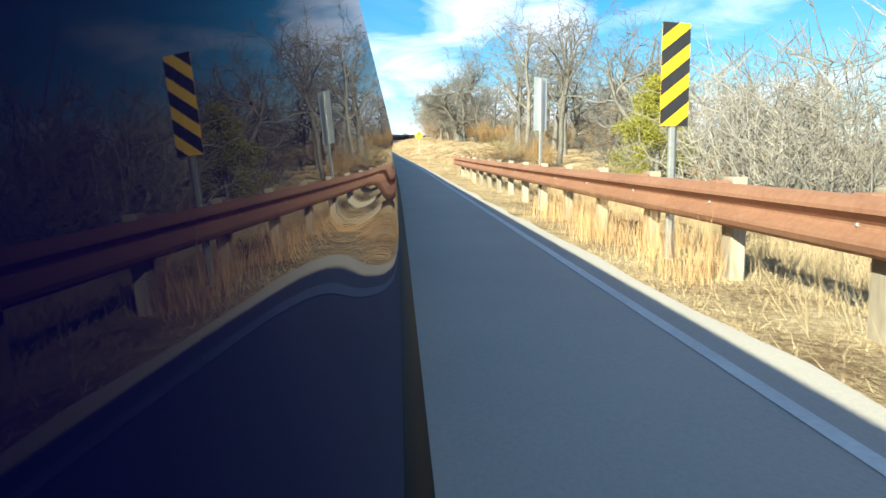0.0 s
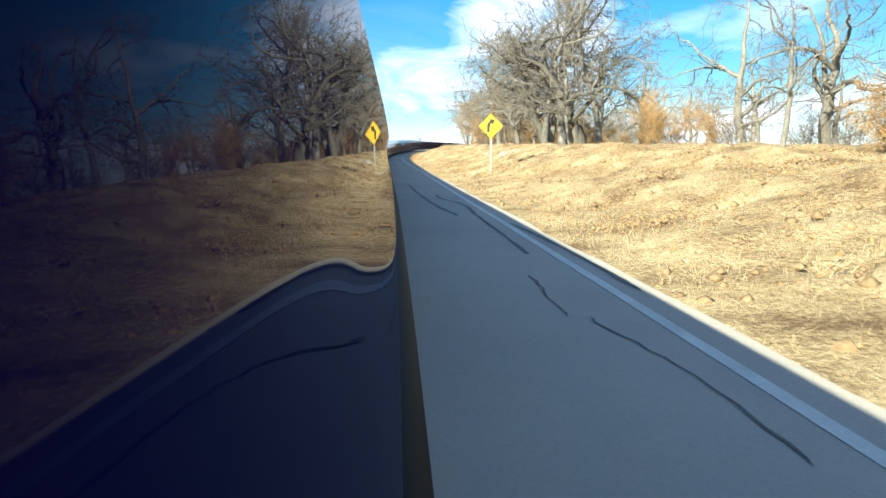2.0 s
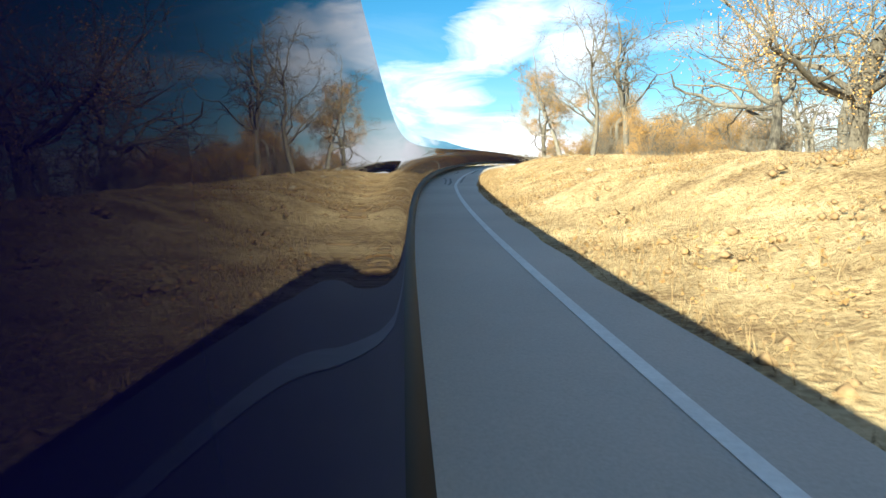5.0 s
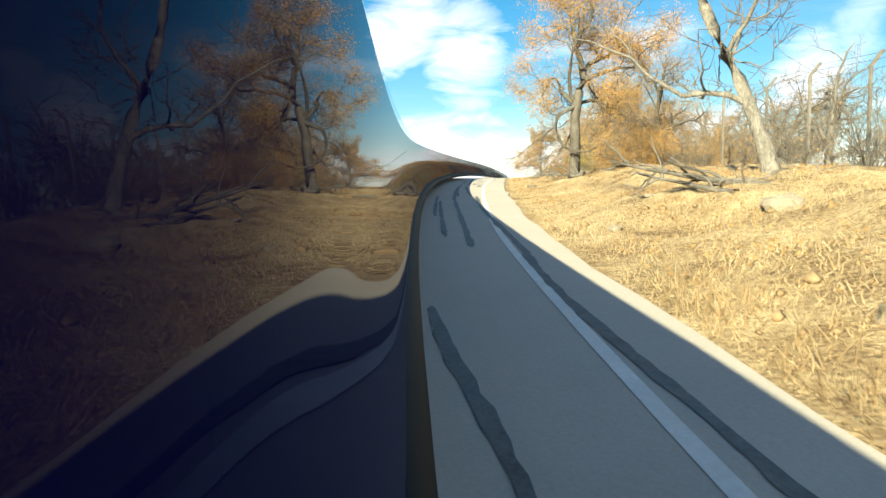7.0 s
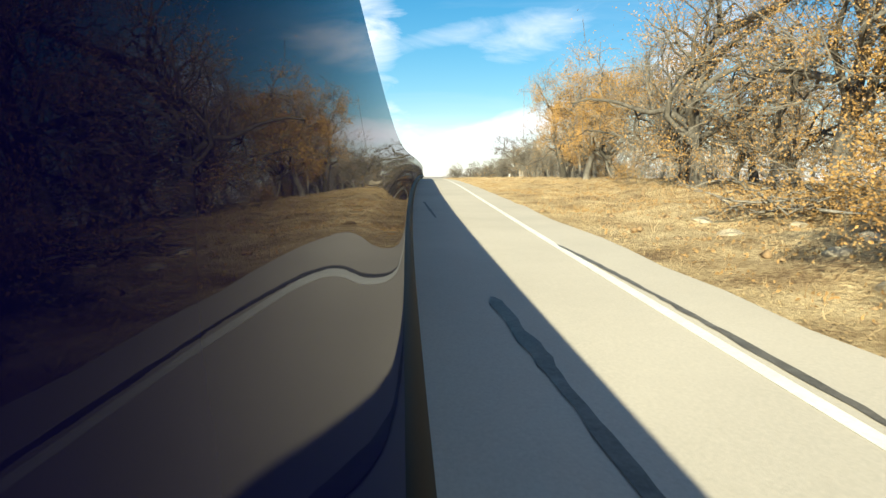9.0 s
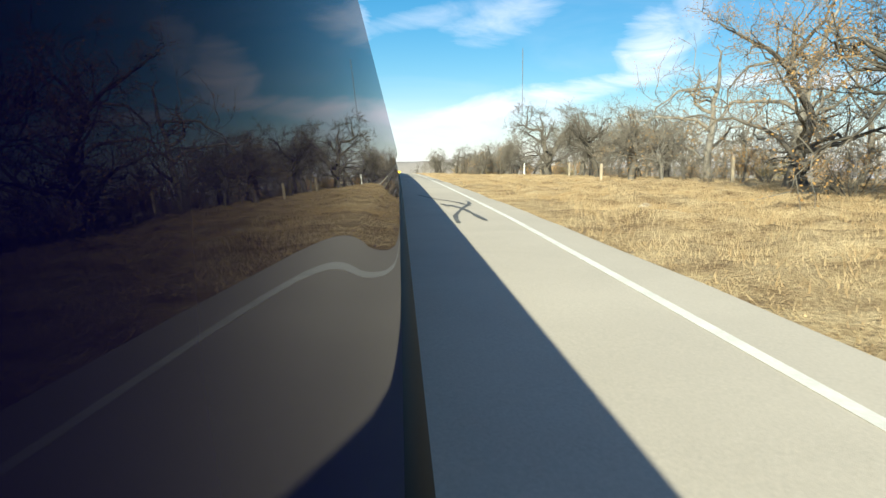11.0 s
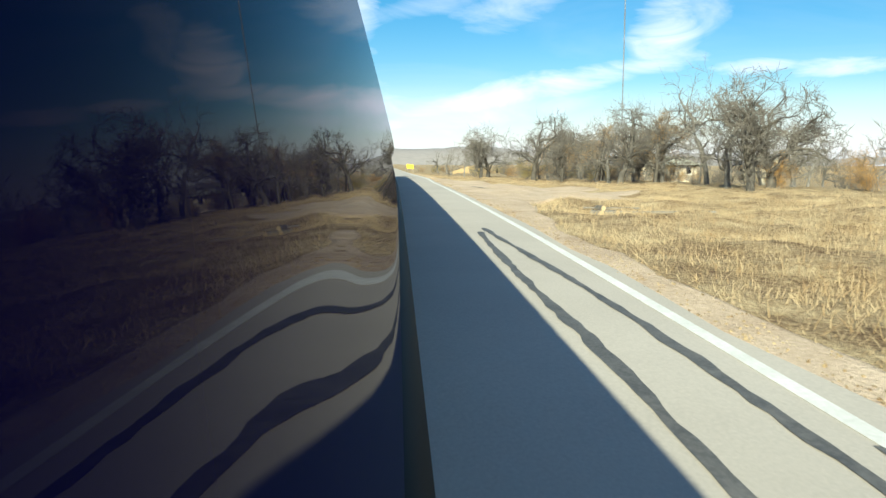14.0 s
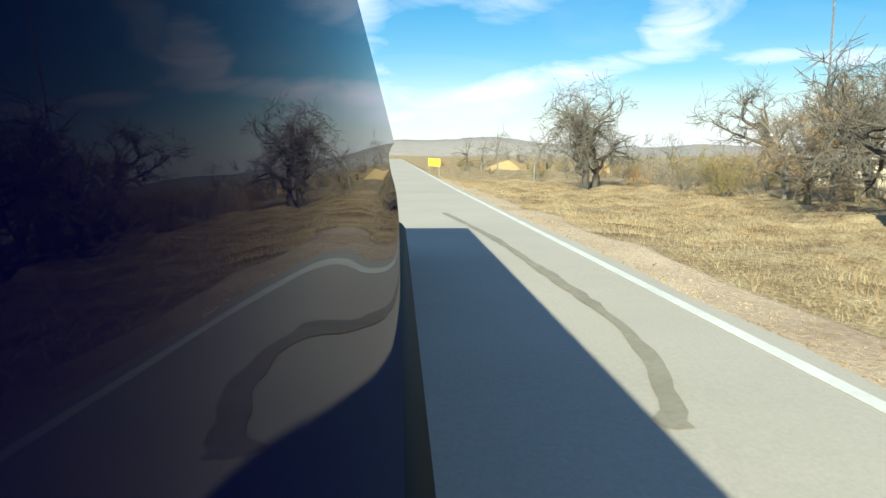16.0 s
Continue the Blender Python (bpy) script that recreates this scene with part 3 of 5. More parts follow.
def grow(seed, height=7.0, girth=0.17, trunk=0.3, limbs=5, spread=1.0, lean=0.0, fine=0.9, up=0.25, low=0.55):
    """Lines of limbs and of twigs, and the twigs' tips."""
    rng = np.random.default_rng(seed)
    thick, thin, tips = [], [], []
    d0 = np.array([lean, rng.uniform(-0.05, 0.05), 1.0])
    d0 /= np.linalg.norm(d0)
    th = height * trunk
    tp, td = crooked(rng, (0, 0, -0.25), d0, th + 0.25, 7, 0.1, 0.03)
    r = np.linspace(girth * 1.0, girth * 0.78, 8)
    r[0] *= 1.5
    r[1] *= 1.12
    thick.append((tp, r, 8))
    # the leader goes on
    lead_p, lead_d = crooked(rng, tp[-1], turned_away(rng, td, 0.25), height * 0.45, 8, 0.22, 0.06)
    thick.append((lead_p, np.linspace(girth * 0.7, girth * 0.16, 9), 6))
    level = [(lead_p, girth * 0.7, height * 0.45)]
    for i in range(limbs):
        f = rng.uniform(low, 1.0)
        start = tp[int(f * 7)] if i < limbs // 2 + 1 else lead_p[rng.integers(1, 5)]
        a = 2 * math.pi * (i + rng.uniform(0, 0.6)) / limbs
        dd = np.array([math.cos(a) * spread, math.sin(a) * spread, rng.uniform(up, 0.9)])
        dd /= np.linalg.norm(dd)
        ln = height * rng.uniform(0.38, 0.56)
        p, _ = crooked(rng, start, dd, ln, 8, 0.34, 0.06)
        rr = girth * rng.uniform(0.36, 0.54)
        thick.append((p, np.linspace(rr, rr * 0.25, 9), 6))
        level.append((p, rr, ln))
    second = []
    for p, rr, ln in level:
        for _ in range(int(rng.integers(6, 10) * min(fine, 1))):
            i = int(rng.integers(2, 9))
            d = p[i] - p[i - 1]
            d /= np.linalg.norm(d)
            l2 = ln * rng.uniform(0.3, 0.55)
            q, _ = crooked(rng, p[i], turned_away(rng, d, rng.uniform(0.5, 1.2)), l2, 6, 0.4, 0.05)
            r2 = rr * (1 - 0.08 * i) * 0.48
            thick.append((q, np.linspace(r2, max(r2 * 0.3, 0.006), 7), 4))
            second.append((q, r2, l2))
    third = []
    for p, rr, ln in second:
        for _ in range(int(rng.integers(5, 9) * fine)):
            i = int(rng.integers(2, 7))
            d = p[i] - p[i - 1]
            d /= np.linalg.norm(d)
            l3 = ln * rng.uniform(0.3, 0.6)
            q, _ = crooked(rng, p[i], turned_away(rng, d, rng.uniform(0.4, 1.1)), l3, 3, 0.36, 0.05)
            r3 = max(rr * 0.4, 0.0095)
            thin.append((q, np.linspace(r3, 0.005, 4), 3))
            third.append((q, l3))
    for p, ln in third:
        for _ in range(int(rng.integers(3, 6) * fine)):
            i = int(rng.integers(1, 4))
            d = p[i] - p[i - 1]
            d /= np.linalg.norm(d)
            q, _ = crooked(rng, p[i], turned_away(rng, d, rng.uniform(0.4, 1.0)), ln * rng.uniform(0.45, 0.9), 1, 0.2, 0.03)
            thin.append((q, np.array([0.0085, 0.006]), 3))
            tips += [(q[0] + q[1]) / 2, q[1]]
        tips.append(p[-1])
    return thick, thin, np.array(tips)


def leaves(seed, centres, count, size, mat, scatter=0.14, name="foliage", droop=0.0):
    """Small folded leaves, two faces each, round the given places."""
    rng = np.random.default_rng(seed)
    c = centres[rng.integers(0, len(centres), count)] + rng.normal(0, scatter, (count, 3))
    a = rng.normal(0, 1, (count, 3))
    a[:, 2] -= droop
    a /= np.linalg.norm(a, axis=1, keepdims=True)
    b = np.cross(a, rng.normal(0, 1, (count, 3)))
    b /= np.linalg.norm(b, axis=1, keepdims=True) + 1e-9
    nrm = np.cross(a, b)
    sz = size * rng.uniform(0.6, 1.3, (count, 1))
    v = np.stack([c - a * sz, c + b * sz * 0.5 + nrm * sz * 0.25, c + a * sz, c - b * sz * 0.5 + nrm * sz * 0.25], 1).reshape(-1, 3)
    i = np.arange(count)[:, None] * 4
    f = np.concatenate([i + [0, 1, 2], i + [0, 2, 3]])
    return fast_mesh(name, v, f, mat)


def oak_parts(seed, leaf=0, leaf_mat="russet", leaf_size=0.055, leaf_floor=0.0, bark="bark", **kw):
    thick, thin, tips = grow(seed, **kw)
    out = [("trunk", tube_mesh("trunk", thick, M[bark]), "grey furrowed trunk and limbs"), ("crown", tube_mesh("crown", thin, M["twig"]), "fine bare twigs")]
    if leaf:
        rng = np.random.default_rng(seed + 50)
        keep = tips[(rng.random(len(tips)) < 0.75) & (tips[:, 2] > leaf_floor)]
        out.append(("foliage", leaves(seed + 1, keep, leaf, leaf_size, M[leaf_mat]), "dry clinging leaves"))
    return out


def shrub_parts(seed, height, leaf, leaf_mat, size, stems=9, stem_mat="twig"):
    rng = np.random.default_rng(seed)
    lines, tips = [], []
    for _ in range(stems):
        a = rng.uniform(0, 2 * math.pi)
        d = np.array([math.cos(a) * 0.7, math.sin(a) * 0.7, rng.uniform(0.5, 1.5)])
        d /= np.linalg.norm(d)
        ln = height * rng.uniform(0.6, 1.05)
        p, _ = crooked(rng, (math.cos(a) * 0.12, math.sin(a) * 0.12, -0.1), d, ln, 4, 0.2, 0.08)
        lines.append((p, np.linspace(0.022, 0.007, 5), 3))
        for _ in range(8):
            i = int(rng.integers(1, 5))
            dd = p[i] - p[i - 1]
            dd /= np.linalg.norm(dd)
            q, _ = crooked(rng, p[i], turned_away(rng, dd, rng.uniform(0.5, 1.2)), ln * rng.uniform(0.2, 0.45), 2, 0.25, 0.04)
            lines.append((q, np.array([0.009, 0.007, 0.004]), 3))
            tips += [q[1], q[2]]
            for _ in range(3):
                w, _ = crooked(rng, q[1], turned_away(rng, dd, rng.uniform(0.5, 1.3)), ln * rng.uniform(0.1, 0.28), 1, 0.25, 0.02)
                lines.append((w, np.array([0.006, 0.004]), 3))
                tips += [(w[0] + w[1]) / 2, w[1]]
    out = [("branch", tube_mesh("branch", lines, M[stem_mat]), "thin bare stems")]
    if leaf:
        out.append(("foliage", leaves(seed + 1, np.array(tips), leaf, size, M[leaf_mat], 0.1), "dry clinging leaves" if leaf_mat != "cedar" else "green foliage"))
    return out


def cedar_parts(seed, height):
    rng = np.random.default_rng(seed)
    lines = [(np.array([(0, 0, -0.2), (0.02, 0, height * 0.5), (0, 0.02, height)]), np.array([0.07, 0.05, 0.012]), 6)]
    tips = []
    for _ in range(90):
        f = rng.uniform(0.04, 0.97)
        a = rng.uniform(0, 2 * math.pi)
        ln = height * 0.54 * (1 - f) ** 0.7 * rng.uniform(0.7, 1.15) + 0.08
        d = np.array([math.cos(a), math.sin(a), rng.uniform(0.15, 0.6)])
        d /= np.linalg.norm(d)
        p, _ = crooked(rng, (0, 0, height * f), d, ln, 4, 0.12, 0.06)
        lines.append((p, np.linspace(0.014, 0.004, 5), 3))
        for q in np.linspace(0.3, 1, 7):
            i = min(int(q * 4), 3)
            tips.append(p[i] + (p[i + 1] - p[i]) * (q * 4 - i))
    return [("trunk", tube_mesh("trunk", lines, M["bark"]), "thin shaggy trunk"), ("foliage", leaves(seed, np.array(tips), 30000, 0.03, M["cedar"], 0.09, droop=-0.5), "dense yellow-green scale foliage")]


KINDS = {}


def kind(key, name, label, category, group, parts, size):
    tall = max(v.co.z for _, data, _ in parts[:1] for v in data.vertices)
    KINDS[key] = dict(name=name, label=label, category=category, group=group, parts=parts, size=tall, first=None)


for i, kw in enumerate((dict(height=7, girth=0.16, trunk=0.4), dict(height=7, girth=0.18, limbs=7, spread=1.2, trunk=0.28), dict(height=7, girth=0.13, trunk=0.46, limbs=5, spread=0.8),
                        dict(height=7, girth=0.15, limbs=6, lean=0.18, spread=0.9, trunk=0.38), dict(height=7, girth=0.15, trunk=0.24, limbs=7, spread=1.3), dict(height=7, girth=0.13, trunk=0.46, limbs=6, lean=-0.12, spread=0.9))):
    kind(f"bare{i}", "oak_tree", "leafless grey oak with crooked limbs on dry grass", "tree", "bare oaks", oak_parts(11 + i, fine=0.8, up=0.42, **kw), 7.0)
for i, kw in enumerate((dict(height=7, girth=0.17), dict(height=7, girth=0.18, limbs=6, spread=1.2, trunk=0.26), dict(height=7, girth=0.14, trunk=0.36, limbs=5), dict(height=7, girth=0.15, lean=0.15, limbs=6))):
    kind(f"far{i}", "oak_tree", "leafless grey oak deep in the wood", "tree", "oaks of the wood behind", oak_parts(21 + i, fine=0.62, **kw), 7.0)
for i in range(3):
    kind(f"part{i}", "oak_tree", "oak with a few clinging brown leaves on dry grass", "tree", "half-bare oaks", oak_parts(31 + i, leaf=10000, leaf_size=0.024, bark="dark_bark", height=7, girth=0.18, limbs=6, spread=1.1), 7.0)
for i in range(2):
    kind(f"russet{i}", "oak_tree", "oak thick with orange-brown winter leaves", "tree", "russet oaks", oak_parts(41 + i, leaf=42000, leaf_size=0.032, height=7, girth=0.17, limbs=7, spread=1.0, trunk=0.28), 7.0)
for i in range(3):
    kind(f"shrub{i}", "shrub", "low shrub with orange-brown dry leaves", "shrub", "russet shrubs", shrub_parts(51 + i, 2.2, 9000, "russet", 0.023, 11), 2.2)
for i in range(2):
    kind(f"brush{i}", "shrub", "bare tangled grey-brown brush", "shrub", "bare brush", shrub_parts(61 + i, 2.2, 160, "litter", 0.035, 14), 2.2)
kind("pale0", "shrub", "tall pale grey bare thicket of thin stems", "shrub", "pale thickets", shrub_parts(66, 2.4, 0, "litter", 0.03, 22, "pale_twig"), 2.4)
kind("arch0", "oak_tree", "roadside oak with orange-brown leaves on high limbs", "tree", "russet oaks", oak_parts(47, leaf=48000, leaf_size=0.026, leaf_floor=2.4, bark="dark_bark", height=7.0, girth=0.2, limbs=8, spread=1.15, trunk=0.46, up=0.8, low=0.86), 7.0)
kind("snag0", "oak_tree", "tall leaning oak with a long pale bare trunk", "tree", "tall bare oaks", oak_parts(91, height=8, girth=0.17, trunk=0.5, limbs=4, lean=0.16, spread=0.6, up=0.3, fine=0.8), 7.0)
kind("snag1", "oak_tree", "tall upright oak with a long pale bare trunk", "tree", "tall bare oaks", oak_parts(94, height=8, girth=0.14, trunk=0.4, limbs=8, lean=0.03, spread=1.1, up=0.2, fine=0.9), 7.0)
for i, kw in enumerate((dict(girth=0.2, trunk=0.34, limbs=6, spread=0.8), dict(girth=0.19, trunk=0.3, limbs=7, spread=0.9, lean=0.1), dict(girth=0.2, trunk=0.36, limbs=6, spread=0.75, lean=-0.08), dict(girth=0.18, trunk=0.26, limbs=7, spread=1.0))):
    kind(f"gnarl{i}", "oak_tree", "stout gnarled leafless oak with a thick grey trunk", "tree", "stout bare oaks", oak_parts(101 + i, height=5.2, fine=1.0, up=0.7, bark="dark_bark", **kw), 5.2)
kind("olive0", "shrub", "olive-brown leafy shrub in dry grass", "shrub", "olive shrubs", shrub_parts(71, 2.2, 7000, "olive", 0.028, 12), 2.2)
kind("green0", "cedar_tree", "small dense yellow-green cedar", "tree", "cedars", cedar_parts(81, 3.0), 3.0)


def plant(key, s, n, size, turn=0.0, sink=0.0):
    """One tree or shrub of the given height at a place by the road."""
    k = KINDS[key]
    x, y, z = place(s, n, float(ground_z(s, n)) - sink)
    f = size / k["size"]
    m = Matrix.Translation((float(x), float(y), float(z))) @ pose(0, 0, 0, 0, 0, turn)
    if k["first"] is None:
        ob = tagged(new(k["name"]), k["label"], k["category"], k["group"])
        ob.matrix_world = m @ Matrix.Diagonal((f, f, f, 1))
        for name, data, label in k["parts"]:
            part(name, data, ob, label)
        k["first"] = ob
        return ob
    return copy_thing(k["first"], m @ Matrix.Diagonal((f / k["first"].scale[0],) * 3 + (1,)))


# Trees that stand out, one by one: kind, s, n, height, turn.
for key, s, n, size, turn in (
    ("green0", 24.5, 8.9, 3.7, 0), ("pale0", 15.5, 7.4, 4.2, 20), ("pale0", 17.5, 9.0, 4.6, 120), ("pale0", 13.0, 6.4, 3.4, 70), ("pale0", 19.5, 10.2, 3.8, 200), ("pale0", 11.0, 6.2, 3.0, 260), ("pale0", 21.5, 10.5, 4.4, 310), ("pale0", 9.0, 5.6, 2.6, 40), ("pale0", 14.0, 9.5, 4.8, 170), ("part0", 36, 11.5, 4.2, 40), ("bare1", 86, 9.8, 9.5, 20), ("gnarl1", 72, 8.2, 6.2, 200), ("bare2", 80, 9.6, 9, 90), ("bare0", 82.5, 8.8, 9, 10),
    ("bare2", 46, 8.6, 10, 150), ("bare3", 53, 9.5, 9, 60), ("bare5", 49.5, 11.5, 9.5, 0), ("bare2", 43.5, 10.6, 9, 300), ("bare0", 76, 8.4, 9.5, 100), ("bare5", 79.5, 11, 9, 210),
    ("bare3", 94, 9.4, 6.2, 170), ("bare2", 89.5, 9.6, 7.5, 250), ("gnarl2", 84.5, 9.4, 6.3, 310), ("russet1", 106, 10.2, 6, 0), ("part1", 97.5, 9.6, 6.0, 30), ("part2", 100, 11.5, 6.0, 80),
    ("bare1", 104, 9.2, 7, 280), ("bare4", 118, 9.5, 7.5, 30), ("part2", 112, 8.8, 6.5, 120), ("snag0", 143.2, 5.7, 7.5, 165), ("snag1", 135.6, 7.0, 7.5, 40), ("bare5", 131.6, 8.2, 7, 140),
    ("arch0", 155.5, 4.3, 6.6, 10), ("shrub0", 157.2, 6.4, 1.9, 0), ("shrub1", 158, 7.0, 2.0, 90), ("shrub2", 154.6, 5.4, 1.3, 30), ("shrub1", 66.5, 9.4, 1.9, 0), ("shrub0", 68, 10.4, 2.2, 50), ("shrub2", 55, 10, 1.8, 10), ("shrub0", 169.9, 4.3, 1.3, 30), ("shrub2", 170.4, 5.1, 1.5, 200), ("olive0", 168.8, 6.5, 2.3, 60),
    ("russet1", 170.0, 4.25, 3.3, 0), ("part0", 173.5, 8.2, 4.6, 70), ("shrub1", 166.5, 7.2, 2.6, 150), ("part0", 186.5, 8.0, 7.6, 15), ("part1", 182, 9.4, 7.8, 110), ("russet1", 178.5, 9.8, 7, 220), ("part2", 192, 9.6, 7, 60),
    ("part1", 176, 11.6, 7.5, 300), ("bare4", 190, 8.6, 5.5, 30), ("russet0", 204, 8.6, 6, 140), ("part2", 224, 11.4, 6.2, 210), ("gnarl0", 244, 11.3, 4.2, 0), ("gnarl1", 256, 11.0, 4.8, 50),
    ("gnarl2", 256.5, 13.6, 5.0, 160), ("gnarl1", 287, 22.5, 5.6, 30), ("gnarl3", 287.5, 24.5, 4.8, 140), ("gnarl2", 309.8, 9.85, 4.3, 20), ("gnarl2", 260.5, 12.0, 5.5, 200), ("gnarl3", 287, 13.6, 4.2, 60), ("gnarl1", 290, 16, 4.8, 220),
    ("gnarl2", 297, 11.7, 3.9, 130), ("bare0", 297, 16.4, 6.0, 140), ("gnarl3", 330, 8.75, 4.8, 60), ("gnarl1", 331.6, 9.6, 4.7, 250), ("bare0", 340, 8.2, 3.6, 20), ("gnarl0", 319, 15.5, 4.6, 0), ("gnarl1", 324, 17.5, 4.6, 90), ("gnarl3", 318, 14.0, 4.4, 190), ("part2", 326, 15.5, 3.6, 20), ("gnarl2", 330, 18.5, 4.8, 250), ("gnarl3", 305, 10.6, 3.3, 40), ("bare4", 301, 15.5, 4.6, 100),
    ("bare2", 356, 8.2, 4.2, 90), ("part1", 303, 12.2, 3.2, 0), ("gnarl0", 306, 13.6, 4.0, 60), ("gnarl3", 309, 16.5, 4.0, 0), ("part2", 316, 11.5, 3.2, 80), ("bare0", 320, 13, 4.0, 200),
):
    plant(key, s, n, size, turn)


def scatter(seed, count, s_span, n_span, keys, sizes, clear=1.6):
    rng = np.random.default_rng(seed)
    done = []
    for _ in range(count * 4):
        if len(done) >= count:
            break
        s, n = rng.uniform(*s_span), rng.uniform(*n_span)
        if s < 24.5 and 0.29 < n / s < 0.44:  # the cedar stands open to the road
            continue
        if any(abs(a - s) < clear and abs(b - n) < clear for a, b in done):
            continue
        done.append((s, n))
        plant(keys[int(rng.integers(0, len(keys)))], s, n, rng.uniform(*sizes), rng.uniform(0, 360))


FAR = ("far0", "far1", "far2", "far3")
ALL_BARE = ("bare0", "bare1", "bare2", "bare3", "bare4", "bare5")
scatter(1, 8, (14, 62), (8, 13), ALL_BARE, (5, 8))
scatter(2, 34, (8, 62), (6.5, 20), ("brush0", "brush1", "brush1", "brush0", "shrub0"), (1.2, 2.4), 1.0)
scatter(23, 18, (10, 36), (10, 15), ("pale0", "brush1", "pale0"), (2.2, 3.6), 1.0)
scatter(3, 16, (14, 64), (13, 30), FAR, (5, 8))
scatter(4, 16, (84, 128), (9.5, 16), ("shrub0", "shrub1", "shrub2", "brush0"), (1.4, 2.4))
scatter(16, 18, (64, 135), (12, 34), FAR, (6.5, 9))
scatter(17, 12, (60, 135), (11, 26), ("brush0", "brush1", "shrub1"), (1.2, 2.2))
scatter(5, 40, (126, 174), (8.4, 15), ("shrub0", "brush0", "shrub2", "brush1", "brush0"), (1.4, 2.3), 1.2)
scatter(6, 12, (126, 172), (15, 28), FAR, (4.5, 6.5))
scatter(7, 12, (176, 221), (9.5, 15), ALL_BARE + ("part0", "part1", "part2", "part1"), (5.0, 7.0))
scatter(18, 26, (176, 240), (14, 34), FAR + ("part0",), (5.0, 7.0))
scatter(19, 26, (178, 240), (10, 20), ("brush0", "brush1", "shrub1", "brush0"), (1.2, 2.2))
scatter(8, 8, (236, 257), (12.5, 19), ALL_BARE + ("gnarl0", "gnarl1", "gnarl2", "gnarl3", "part1"), (3.4, 4.6))
scatter(27, 8, (285, 306), (12.5, 19), ALL_BARE + ("gnarl0", "gnarl1", "gnarl2", "gnarl3", "part1"), (3.4, 4.6))
scatter(15, 12, (228, 256), (11, 15), ALL_BARE + ("gnarl1", "gnarl2"), (2.9, 3.9))
scatter(20, 36, (232, 320), (18, 46), FAR, (3.6, 5.2), 2)
scatter(9, 44, (234, 312), (12.5, 26), ("brush0", "brush1", "brush0", "olive0", "shrub1"), (1.0, 1.9), 1.2)
scatter(10, 26, (312, 430), (12.5, 60), FAR + ("part2",), (3.0, 4.4), 3)
scatter(11, 44, (306, 420), (11, 40), ("brush0", "brush1", "shrub1", "brush1"), (0.9, 1.7))
scatter(21, 26, (348, 430), (6, 22), ("brush0", "brush1", "shrub1", "olive0"), (0.8, 1.7))
scatter(22, 7, (350, 430), (7, 20), FAR, (3.0, 4.2), 3)
scatter(24, 26, (308, 345), (11, 22), ("brush0", "brush1", "olive0", "brush1"), (1.2, 2.1), 1.0)
scatter(25, 14, (52, 78), (11, 22), ("brush0", "brush1", "shrub1", "brush0"), (1.4, 2.4), 1.2)
scatter(26, 8, (52, 80), (12.5, 24), FAR, (5, 7), 2)
scatter(12, 12, (188, 226), (-17, -9.5), ("green0", "olive0", "olive0"), (1.8, 2.8), 1.2)
scatter(13, 5, (190, 226), (-22, -14), FAR, (4, 5.5))
scatter(14, 5, (33, 41), (5.2, 8), ("olive0", "brush0", "shrub2"), (0.9, 1.4), 0.8)

# ---- grasses and litter ----
def blades(name, seed, count, s_span, e_span, h_span, width, mat, clump=0.0, patch=0.0, label="", lean=0.5):
    """Grass blades, one narrow triangle each, e metres beyond the paved edge."""
    rng = np.random.default_rng(seed)
    if clump:
        heads = max(1, count // 26)
        cs, ce = rng.uniform(*s_span, heads), rng.uniform(*e_span, heads)
        i = rng.integers(0, heads, count)
        s, e = cs[i] + rng.normal(0, clump, count), ce[i] + rng.normal(0, clump, count)
    else:
        s, e = rng.uniform(*s_span, count), e_span[0] + (e_span[1] - e_span[0]) * rng.random(count) ** 1.3
    if patch:
        keep = np.sin(s * 0.8 + e * 0.5) * np.sin(e * 1.1 - s * 0.37) + rng.normal(0, 0.5, count) > -patch
        s, e = s[keep], e[keep]
    n = e + line_n(s) + paved(s)
    bare = rng.random(len(s)) < np.interp(s, (40, 52, 108, 120, 144, 152, 182, 192), (0, 0.72, 0.6, 0, 0, 0.62, 0.55, 0)) + 0.3 * np.clip(smooth_noise(21, s, e, 1.6), -1, 1) * (s < 190)
    s, e, n = s[~bare], e[~bare], n[~bare]
    k = e > 0.03 + rng.random(len(e)) * 0.15 + np.interp(s, (230, 240, 258, 270, 276, 279, 284, 289, 293, 296, 299, 330), (0, 0.1, 0.2, 0.3, 1.0, 3.7, 6.4, 5.8, 2.3, 1.1, 0.5, 0.3))
    s, n = s[k], n[k]
    count = len(s)
    x, y, z = place(s, n, ground_z(s, n))
    p = np.stack([x, y, z - 0.02], -1)
    h = rng.uniform(*h_span, count)
    a = rng.uniform(0, 2 * math.pi, count)
    side = np.stack([np.cos(a), np.sin(a), 0 * a], -1) * width
    b = rng.uniform(0, 2 * math.pi, count)
    tilt = rng.uniform(0, lean, count)
    tip = np.stack([np.cos(b) * tilt * h, np.sin(b) * tilt * h, h], -1)
    v = np.stack([p - side, p + side, p + tip], 1).reshape(-1, 3)
    tris = np.arange(3 * count).reshape(-1, 3)
    tagged(new(name, fast_mesh(name, v, tris, M[mat])), label, "grass", kind="stuff")


